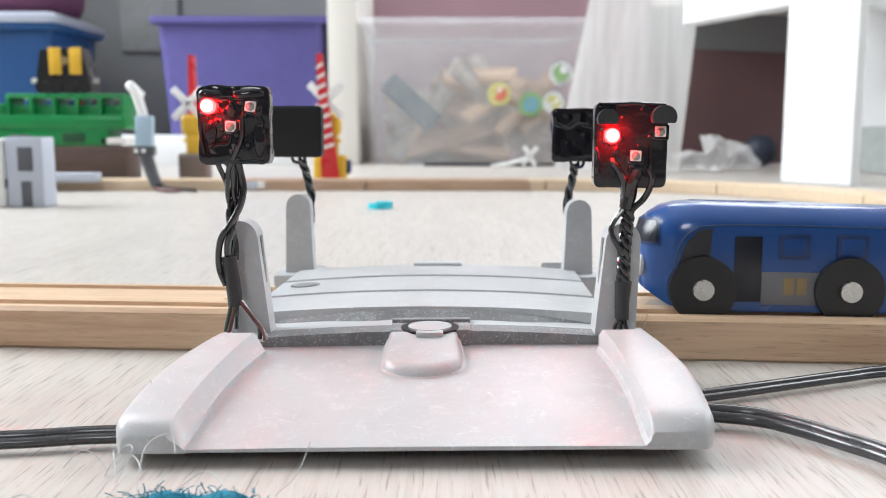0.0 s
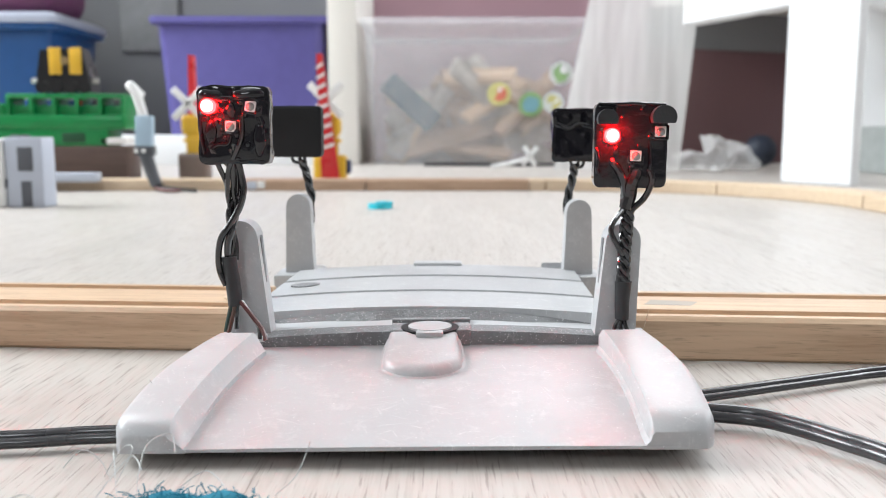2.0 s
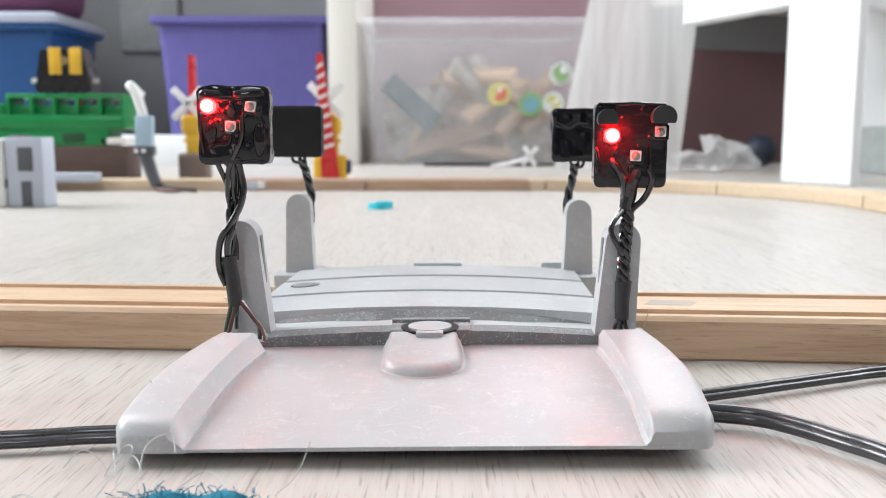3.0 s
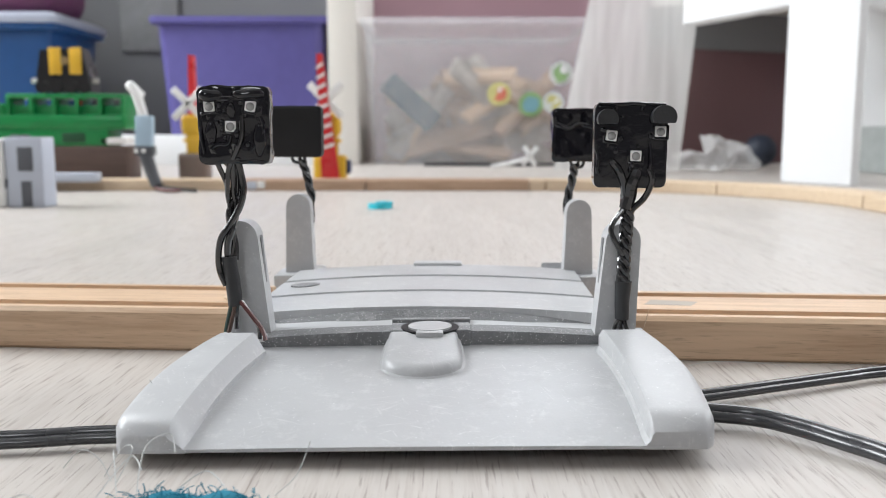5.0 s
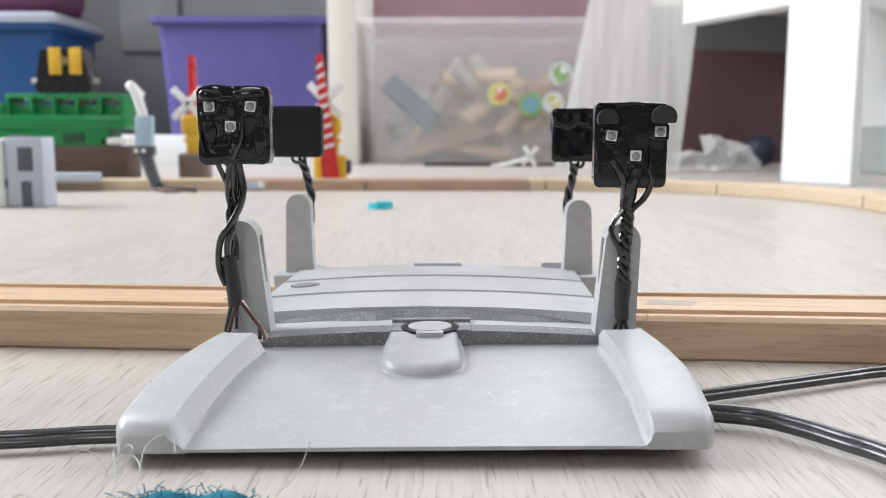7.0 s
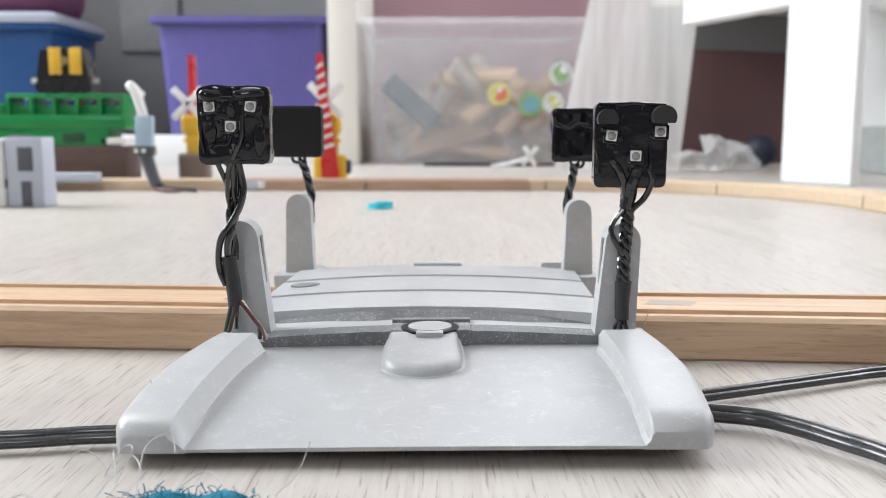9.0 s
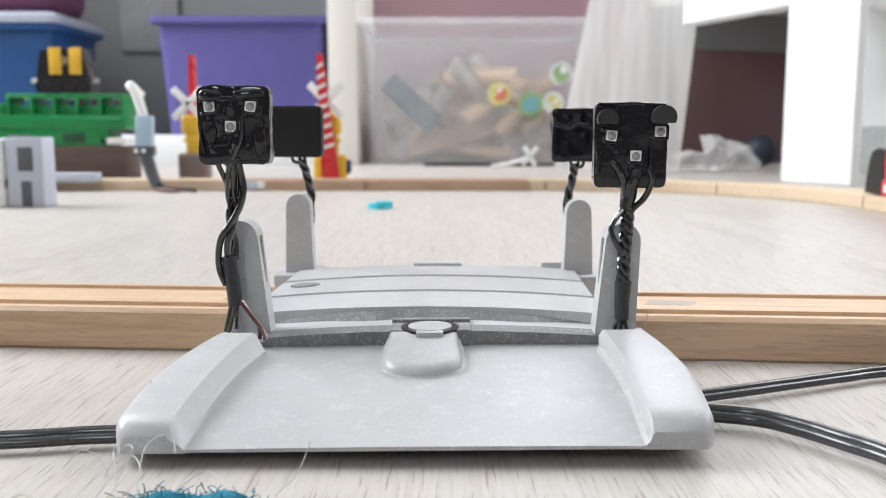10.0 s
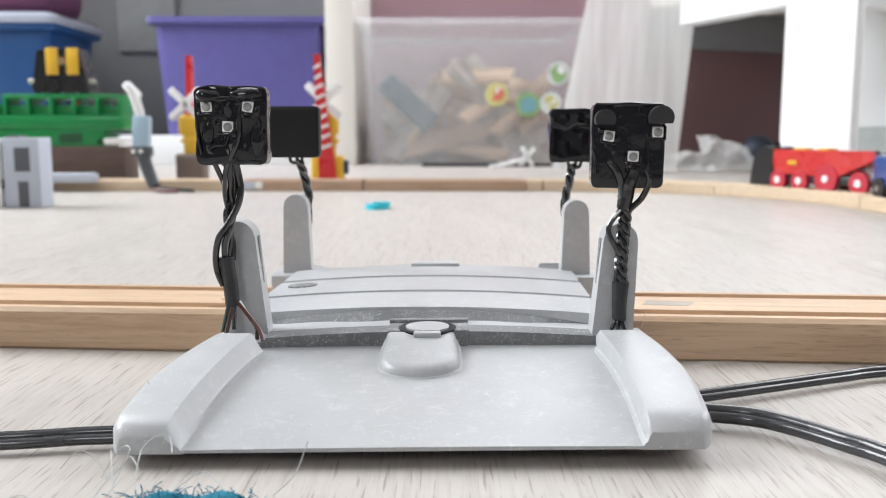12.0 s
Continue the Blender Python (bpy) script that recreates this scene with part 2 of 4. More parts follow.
def finish(bm, smooth=True):
    bmesh.ops.recalc_face_normals(bm, faces=bm.faces)
    me = bpy.data.meshes.new("mesh")
    if smooth:
        for f in bm.faces:
            f.smooth = True
        for e in bm.edges:
            e.smooth = len(e.link_faces) != 2 or e.calc_face_angle(0) < radians(38)
    bm.to_mesh(me)
    bm.free()
    return me


def part(name, bm, mat, parent=None, label="", m=None):
    me = finish(bm)
    me.name = name
    for one in (mat if isinstance(mat, (list, tuple)) else [mat]):
        me.materials.append(one)
    ob = new(name, me)
    if parent is not None:
        ob.parent = parent
    if m is not None:
        ob.matrix_basis = m
    if label:
        tagged(ob, label)
    return ob


def join(*bms):
    out = bmesh.new()
    for b in bms:
        me = bpy.data.meshes.new("tmp")
        b.to_mesh(me)
        b.free()
        out.from_mesh(me)
        bpy.data.meshes.remove(me)
    return out


def moved(bm, m):
    bmesh.ops.transform(bm, matrix=m, verts=bm.verts)
    return bm


def mm(x, y, z, rx=0, ry=0, rz=0):
    return pose(x * K, y * K, z * K, rx, ry, rz)


def rounded(bm, r, seg=2, angle=30):
    if r > 0:
        edges = [e for e in bm.edges if len(e.link_faces) == 2 and e.calc_face_angle(0) > radians(angle)]
        bmesh.ops.bevel(bm, geom=edges, offset=r * K, segments=seg, profile=0.5, affect="EDGES", clamp_overlap=True)
    return bm


def box(x0, x1, y0, y1, z0, z1, r=0.0, seg=2):
    bm = bmesh.new()
    bmesh.ops.create_cube(bm, size=1)
    for v in bm.verts:
        v.co = Vector((x0 + (v.co.x + 0.5) * (x1 - x0), y0 + (v.co.y + 0.5) * (y1 - y0), z0 + (v.co.z + 0.5) * (z1 - z0))) * K
    return rounded(bm, r, seg)


def loft(sections, closed_ends=True, ring=True):
    """Skin through rings of equal length, in millimetres."""
    bm = bmesh.new()
    rows = [[bm.verts.new(Vector(p) * K) for p in s] for s in sections]
    n = len(rows[0])
    for a, b in zip(rows, rows[1:]):
        for i in range(n if ring else n - 1):
            j = (i + 1) % n
            bm.faces.new((a[i], a[j], b[j], b[i]))
    if closed_ends and ring:
        bm.faces.new(list(reversed(rows[0])))
        bm.faces.new(rows[-1])
    return bm


def prism(outline, axis, lo, hi, r=0.0, seg=2):
    """An outline of two coordinates pushed along the third axis."""
    def place(p, k):
        return {"x": (k, *p), "y": (p[0], k, p[1]), "z": (*p, k)}[axis]
    return rounded(loft([[place(p, lo) for p in outline], [place(p, hi) for p in outline]]), r, seg)


def disc(r, lo, hi, axis="y", n=32, bevel=0.0, seg=2):
    pts = [(r * math.cos(2 * math.pi * i / n), r * math.sin(2 * math.pi * i / n)) for i in range(n)]
    return prism(pts, axis, lo, hi, bevel, seg)


def tube(points, r, n=8, taper=None, step=6):
    """A round cord through points, smoothed."""
    pts = [Vector(p) for p in points]
    line = []
    for i in range(len(pts) - 1):
        p0, p1, p2, p3 = pts[max(i - 1, 0)], pts[i], pts[i + 1], pts[min(i + 2, len(pts) - 1)]
        for k in range(step):
            u = k / step
            line.append(0.5 * (2 * p1 + (p2 - p0) * u + (2 * p0 - 5 * p1 + 4 * p2 - p3) * u * u + (3 * p1 - p0 - 3 * p2 + p3) * u ** 3))
    line.append(pts[-1])
    rings, side = [], Vector((1, 0, 0.02))
    for i, p in enumerate(line):
        way = (line[min(i + 1, len(line) - 1)] - line[max(i - 1, 0)]).normalized()
        side = side - way * side.dot(way)
        if side.length < 1e-4:
            side = way.orthogonal()
        side.normalize()
        up = way.cross(side)
        rr = r if taper is None else r * (1 + (taper - 1) * i / (len(line) - 1))
        rings.append([p + (side * math.cos(2 * math.pi * k / n) + up * math.sin(2 * math.pi * k / n)) * rr for k in range(n)])
    return loft(rings)


def ball(r, at=(0, 0, 0), u=16, v=10, squash=(1, 1, 1)):
    bm = bmesh.new()
    bmesh.ops.create_uvsphere(bm, u_segments=u, v_segments=v, radius=r * K)
    return moved(bm, mm(*at) @ Matrix.Diagonal((*squash, 1)))


def jittered(bm, amount, scale, seed=0):
    for v in bm.verts:
        n = noise.noise_vector(v.co * scale + Vector((seed * 7.3, seed * 1.7, 0)))
        v.co += n * amount * K
    return bm


# ---- room ----
def setting(name, bm, mat, label):
    ob = part(name, bm, mat)
    return tagged(ob, label, kind="structure")


setting("floor", box(-2100, 2100, -2100, 2300, -30, 0), FLOOR, "pale whitewashed laminate floor with fine streaky grain")
setting("ceiling", box(-2100, 2100, -2100, 2300, 2500, 2560), CEILING, "plain white ceiling")
setting("wall_back_grey", box(-2100, -220, 2200, 2300, 0, 2500), WALL_GREY, "grey painted part of the back wall")


def pierced(axis, at, thick, a0, a1, b0, b1, w0, w1, z0, z1):
    """A wall with one window opening."""
    pieces = [(b0, w0, 0, 2500), (w1, b1, 0, 2500), (w0, w1, 0, z0), (w0, w1, z1, 2500)]
    out = []
    for p0, p1, q0, q1 in pieces:
        out.append(box(at, at + thick, p0, p1, q0, q1) if axis == "x" else box(p0, p1, at, at + thick, q0, q1))
    return join(*out)


setting("wall_back", pierced("y", 2200, 100, 0, 0, -220, 2100, 90, 1310, 940, 2060), WALL_MAUVE, "mauve painted back wall with a window opening")
setting("wall_right", pierced("x", 2000, 100, 0, 0, -2000, 2200, 400, 2000, 780, 2150), WALL_SIDE, "plain painted wall with a window opening")
setting("wall_left", pierced("x", -2100, 100, 0, 0, -2000, 2200, 180, 1820, 780, 2120), WALL_SIDE, "plain painted wall with a window opening")
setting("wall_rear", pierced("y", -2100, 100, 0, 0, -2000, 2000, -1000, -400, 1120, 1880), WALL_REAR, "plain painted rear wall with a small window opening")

# ---- crossing ----
CX, CY = -3.6, 250.0
crossing = thing("level_crossing", "dusty pale grey plastic toy level crossing with two ramps", "toy crossing", mm(CX, CY, 0.3, 0, -0.5, 0))


def half_width(v):
    """Half the ramp's width from the lip (0) to the deck (1)."""
    return 55.4 + 1.3 * math.sin(math.pi * v) - 6.9 * v ** 2.2


def ramp_top(v):
    return 3.6 + 7.0 * v + 0.9 * math.sin(math.pi * v)


def lean_x(v, sign):
    """The ramp sits slightly askew under the deck."""
    return (-1.7 + 2.9 * v) * sign


def ramp_body(sign, name):
    secs = []
    for i in range(15):
        v = i / 14
        y = sign * (-97 + 52.5 * v)
        w = half_width(v) - 3
        top, low = ramp_top(v), 2.8
        n = 12
        o = lean_x(v, sign)
        ring = [(o - w + 2 * w * k / n, y, top - 0.35 * abs(2 * k / n - 1) ** 2) for k in range(n + 1)]
        ring += [(o + w, y, low), (o - w, y, low)]
        secs.append(ring)
    part(name, rounded(loft(secs), 0.45, 2, 50), GREY, crossing)


def side_rail(sign, side, name):
    secs = []
    for v in (0.0, 0.008, 0.022, 0.045, 0.075, 0.12, 0.2, 0.3, 0.4, 0.5, 0.6, 0.7, 0.8, 0.9, 1.0):
        y = sign * (-96.9 + 44 * v)
        wo = half_width(v * 0.9)
        wi = wo - 11 + 1.2 * v
        wi -= 1.5 * math.sin(math.pi * v)
        top = 7.8 + 7.2 * v ** 0.85
        k = (1 - min(1.0, v / 0.09)) ** 2
        wo -= 1.8 * k
        top -= 1.9 * k
        foot = ramp_top(v)
        wi += 0.5 * k
        lip, base = ((wi + 0.3, wi - 2.4) if side < 0 else (wi - 0.9, wi - 2.2))
        prof = [(base - 0.8, 2.6), (base, foot + 0.2), (base + 0.5, foot + 0.6), (lip - 0.5, top - 0.6), (lip, top), (wo - 2.0, top), (wo - 0.6, top - 0.7), (wo - 0.1, top - 1.9), (wo, 2.6)]
        secs.append([(lean_x(v * 0.9, sign) + side * p, y, q) for p, q in prof])
    part(name, rounded(loft(secs), 0.5, 2, 60), GREY, crossing)


for sign in (1, -1):
    ramp_body(sign, "ramp")
    for side in (-1, 1):
        side_rail(sign, side, "side_rail")

# arched deck with two wheel grooves, skewed with the track
def deck_section(x):
    u = x / 48
    top = 16.8 - 2.2 * u * u
    pts = [(-45, 0), (-45, top - 3.0), (-36.6, top - 2.7), (-36, top)]
    for c in (-13, 13):
        pts += [(c - 1.5, top), (c - 1.3, top - 1.0), (c + 1.3, top - 1.0), (c + 1.5, top)]
    pts += [(36, top), (36.6, top - 2.7), (45, top - 3.0), (45, 0)]
    return [(x, y, z) for y, z in pts]


part("deck", rounded(loft([deck_section(-46 + 92 * i / 16) for i in range(17)]), 0.25, 1, 50), GREY, crossing, "dusty grey deck with two wheel grooves", mm(0, 3.5, 0, 0, 0, -2.2))
# edge strip facing away from the light, its shade put into the grey
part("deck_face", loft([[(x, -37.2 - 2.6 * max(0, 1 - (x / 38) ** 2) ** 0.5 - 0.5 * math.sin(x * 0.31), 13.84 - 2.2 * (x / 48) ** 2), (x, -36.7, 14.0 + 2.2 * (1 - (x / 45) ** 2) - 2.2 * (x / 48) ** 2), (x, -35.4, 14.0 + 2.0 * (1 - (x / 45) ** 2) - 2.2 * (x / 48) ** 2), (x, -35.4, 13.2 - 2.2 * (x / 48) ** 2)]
                         for x in [-45 + 90 * i / 40 for i in range(41)]]), GREY_SHADED_DUST, crossing, "rough speckled grey deck edge with shade in its colour", mm(0, 3.5, 0, 0, 0, -2.2))
# no real hole: a flat disc whose dark grey paints the recess's shade
part("deck_hole", moved(disc(1, 0, 0.35, "z", 24, 0.05), mm(-37.5, 8, 15.4, 0, -3, 0) @ Matrix.Diagonal((4.4, 3.4, 1, 1))), GREY_SHADED_DUST, crossing, "grey disc coloured as the shade of a round deck hole")
part("rear_pad", box(-6, 10, 36, 42, 13, 17.8, 0.6), GREY, crossing)
# riser's shade is in its darker grey, on top of the specks
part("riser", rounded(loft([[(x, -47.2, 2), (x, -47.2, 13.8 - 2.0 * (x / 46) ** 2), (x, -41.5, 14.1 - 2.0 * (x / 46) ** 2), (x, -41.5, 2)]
                            for x in [-46 + 92 * i / 12 for i in range(13)]]), 0.2, 1, 50), GREY_SHADED_DUST, crossing, "rough speckled grey riser with shade in its colour")


def clip_button(sign):
    """A round-ended tongue on the ramp that runs into a button in a dark round slot."""
    turn = Matrix.Rotation(0 if sign > 0 else math.pi, 4, "Z")
    tongue = [(9.0 * math.cos(a), -61.5 + 7.0 * math.sin(a)) for a in [math.pi + math.pi * i / 16 for i in range(17)]]
    tongue = [(-8.2, -47.6)] + [(-8.6, -53), (-9.0, -58)] + tongue[1:-1] + [(9.0, -58), (8.6, -53), (8.2, -47.6)]
    mid = Vector((0, -55.5))
    levels = ((0.7, 0.0), (0.7, 1.5), (0.0, 1.9), (-0.2, 2.7), (-0.7, 3.4), (-1.4, 3.8), (-2.4, 4.0))
    rings = []
    for grow, z in levels:
        ring = []
        for q in tongue:
            way = Vector(q) - mid
            x, y = mid + way * (1 + grow / way.length)
            y = min(y, -47.6)
            ring.append((x, y, z + ramp_top((y + 97) / 52.5) - 1.6 + 1.5 * max(0.0, min(1.0, (y + 60) / 10))))
        rings.append(ring)
    part("tongue", moved(loft(rings), mm(-0.9, 0, 0)), GREY, crossing, "", turn)
    part("neck", box(-2.6, 3.8, -52.5, -45, 12.0, 14.6, 0.5), GREY, crossing, "", turn)
    part("button", moved(disc(5.2, 12.0, 14.7, "z", 32, 0.5, 3), mm(0.6, -45.4, 0)), GREY, crossing, "", turn)
    part("button_slot", moved(disc(6.9, 12, 14.3, "z", 32, 0.15), mm(0.6, -45.0, 0)), BLACK_MATT, crossing, "dark slot round the button", turn)
    # wall and frame round the button take the same shade-darkened grey
    part("button_wall", box(-8.8, 10.4, -39.3, -37.0, 8, 14.9, 0.3), GREY_SHADED_DUST, crossing, "", turn)
    part("button_frame", box(-8.8, 10.4, -47.9, -39.4, 6, 14.15, 0.4), GREY_SHADED_DUST, crossing, "", turn)


clip_button(1)
clip_button(-1)


def post(x, y, lean, height, back):
    """A round-topped upright with a slot for the wires on one side."""
    w, d, top = 4.0, 3.2, 13 + height
    outline = [(-w * 1.22, 11.0), (-w * 1.02, top - w)]
    outline += [(-w * math.cos(a), top - w + w * math.sin(a)) for a in np.linspace(0.15, math.pi - 0.15, 13)]
    outline += [(w * 1.02, top - w), (w * 1.22, 11.0)]
    p = part("post", prism(outline, "y", -d, d, 0.9, 3), GREY, crossing, "", mm(x - CX, y - CY, 0, 0, lean, 0))
    g = 1 if x > CX else -1
    s = -g * back
    # solid strip, its dark grey painting the slot's shade
    part("post_slot", box(s * 3.95 - 0.5, s * 3.95 + 0.5, -0.7, 1.3, 20, 13 + height - 4, 0.3), GREY_SHADED_DUST, p, "strip coloured as the shade in the wire slot")
    return p


post(-45.5, 210, -4.0, 27, 1)
post(40.2, 207, 4.2, 26, 1)
post(-48.7, 298, 0, 27.3, -1)
post(44.8, 289.5, 0.5, 25.2, -1)
for x, y, a in ((-48.7, 298, 0), (44.8, 289.5, 0), (-47.5, 206, 1), (43, 203, 1)):
    part("post_plate", box(x - CX - (6 if a else 8), x - CX + (6 if a else 8), y - CY - (3 if a else 9), y - CY + 7, 3, 12.6 if a else 13.6, 0.6), GREY, crossing)

# ---- signals ----
LEDS = {"a": [], "b": [], "blue": []}


def led(kind, parent, x, z, y):
    """A rocker with the diode's lit dome on one side and its smoky dome on the other."""
    bm = bmesh.new()
    for r, at, lit in ((1.75, -2.1, True), (1.0, 1.15, False)):
        b = bmesh.new()
        bmesh.ops.create_uvsphere(b, u_segments=20, v_segments=14, radius=r * K)
        bmesh.ops.rotate(b, verts=b.verts, matrix=Matrix.Rotation(radians(90), 3, "X"))
        for f in b.faces:
            a = math.degrees(math.acos(max(-1, min(1, -f.calc_center_median().normalized().y))))
            # index 3: added backward glow that a diode lacks, flooding the housing face
            f.material_index = 0 if not lit else 1 if a < 52 else 2 if a < 98 else 3
        moved(b, mm(0, at, 0))
        me = bpy.data.meshes.new("tmp")
        b.to_mesh(me)
        b.free()
        bm.from_mesh(me)
        bpy.data.meshes.remove(me)
    core, rim, rear = (BLUE_CORE, BLUE_RIM, BLUE_HALO) if kind == "blue" else (RED_CORE, RED_RIM, RED_HALO)
    ob = part("led", bm, [LED_DOME, core, rim, rear], parent, ("blue" if kind == "blue" else "red") + " light-emitting diode dome")
    ob.location = (x * K, y * K, z * K)
    LEDS[kind].append((ob, x, y, z))
    return ob


def twisted(points, r, turns, strands=3, cord=0.75, phase=0.0):
    """Cords wound round a path."""
    pts = [Vector(p) for p in points]
    out = []
    for s in range(strands):
        line = []
        for i in range(41):
            u = i / 40
            f = u * (len(pts) - 1)
            k = min(int(f), len(pts) - 2)
            p = pts[k].lerp(pts[k + 1], f - k)
            a = phase + 2 * math.pi * (s / strands + turns * u)
            line.append(p + Vector((math.cos(a) * r, math.sin(a) * r, 0)))
        out.append(tube(line, cord, 7, step=2))
    return out


def housing(w, h, d, seed, gloss):
    bm = bmesh.new()
    bmesh.ops.create_cube(bm, size=1)
    bmesh.ops.subdivide_edges(bm, edges=bm.edges, cuts=13, use_grid_fill=True)
    for v in bm.verts:
        x, y, z = v.co * 2
        r = 0.16
        q = Vector((x, y, z))
        inner = Vector((max(-1 + r, min(1 - r, x)), max(-1 + r, min(1 - r, y)), max(-1 + r, min(1 - r, z))))
        e = q - inner
        if e.length > 1e-6:
            q = inner + e.normalized() * min(e.length, r)
        v.co = Vector((q.x * w / 2, q.y * d / 2, q.z * h / 2)) * K
    jittered(bm, gloss * 0.35, 190, seed)
    jittered(bm, gloss * 0.3, 420, seed + 3)
    return bm


def blob(points, r, seed):
    return jittered(tube(points, r, 8, step=3), 0.25, 300, seed)


def front_signal(name, x, y, z, w, h, yaw, leds, seed, visors, ridges, wires, bundle, sleeve, ends, rough=1.0):
    s = thing("signal_light", name, "signal light", mm(x, y, z, 0, 0, yaw), "crossing signals")
    part("housing", housing(w, h, 5.2, seed, rough), BLACK_GLUE, s)
    for kind, lx, lz, tilt in leds:
        led(kind, s, lx, lz, -1.6)
        part("led_package", moved(box(-1.3, 1.3, -2.95, -1.7, -1.25, 1.25, 0.3), mm(lx, 0, lz, 0, tilt, 0)), LED_CLEAR, s, "pale square diode body")
        part("led_socket", moved(join(box(-1.9, 1.9, -2.9, -1.5, -1.9, -1.4, 0.2), box(-1.95, -1.5, -2.85, -1.5, -1.5, 1.5, 0.2), box(1.5, 1.95, -2.85, -1.5, -1.5, 1.5, 0.2)), mm(lx, 0, lz, 0, tilt, 0)), BLACK_GLUE, s)
    for vx, vz, q in visors:
        arc = [(q * math.cos(a), q * math.sin(a)) for a in np.linspace(-0.5, math.pi + 0.5, 18)]
        part("visor", moved(prism(arc, "y", -6.2, -1.5, 0.2, 2), mm(vx, 0, vz)), SHRINK, s, "curved black visor hood")
    for k, (r, pts) in enumerate(ridges):
        part("resin_drip", blob(pts, r, seed + k), BLACK_GLUE, s)
    if not visors:
        for bx, bz, br, sq in ((-5.0, 6.6, 2.6, (1.15, 0.55, 0.62)), (3.4, 6.9, 2.6, (1.5, 0.5, 0.5)), (-0.6, 3.4, 1.2, (0.9, 0.7, 1.6)), (5.8, -3.4, 1.7, (0.9, 0.5, 2.2)), (-5.2, -1.8, 1.5, (0.9, 0.5, 1.9))):
            part("resin_lump", jittered(ball(br, (bx, -2.5, bz), 20, 14, sq), 0.4, 420, seed + int(bx)), BLACK_GLUE, s)
    # small hardened drops round the diodes and along the edges
    rng, drops = random.Random(seed), []
    for k in range(34 if not visors else 15):
        dx, dz = rng.uniform(-w / 2 + 1, w / 2 - 1), rng.uniform(-h / 2 + 1, h / 2 - 1)
        if k % 2:
            kind, lx, lz, tilt = leds[k % 3]
            a = rng.uniform(0, 6.28)
            dx, dz = lx + 2.3 * math.cos(a), lz + 2.2 * math.sin(a)
        if abs(dx) > w / 2 - 0.7 or min(abs(dx - q[1]) + abs(dz - q[2]) for q in leds) < 2.2:
            continue
        r = rng.uniform(0.35, 0.75)
        drops.append(jittered(ball(r, (dx, -2.55, dz), 12, 8, (rng.uniform(0.8, 1.4), 0.9, rng.uniform(0.8, 2.2))), 0.25, 520, seed + k))
    tagged(part("resin_spatter", join(*drops), BLACK_GLUE, s), kind="stuff")
    for r, pts in wires:
        part("wire", tube(pts, r, 9), BLACK_WIRE, s)
    if bundle:
        for cord in twisted(bundle, 0.95, 2.6, 4, 0.72, seed):
            part("wire", cord, BLACK_WIRE, s)
    part("shrink_tube", jittered(tube(sleeve, 1.85, 14, taper=0.9, step=5), 0.28, 260, seed), SHRINK, s, "black heat-shrink tube")
    for mat, pts in ends:
        part("wire", tube(pts, 0.52, 7), mat, s)
    return s


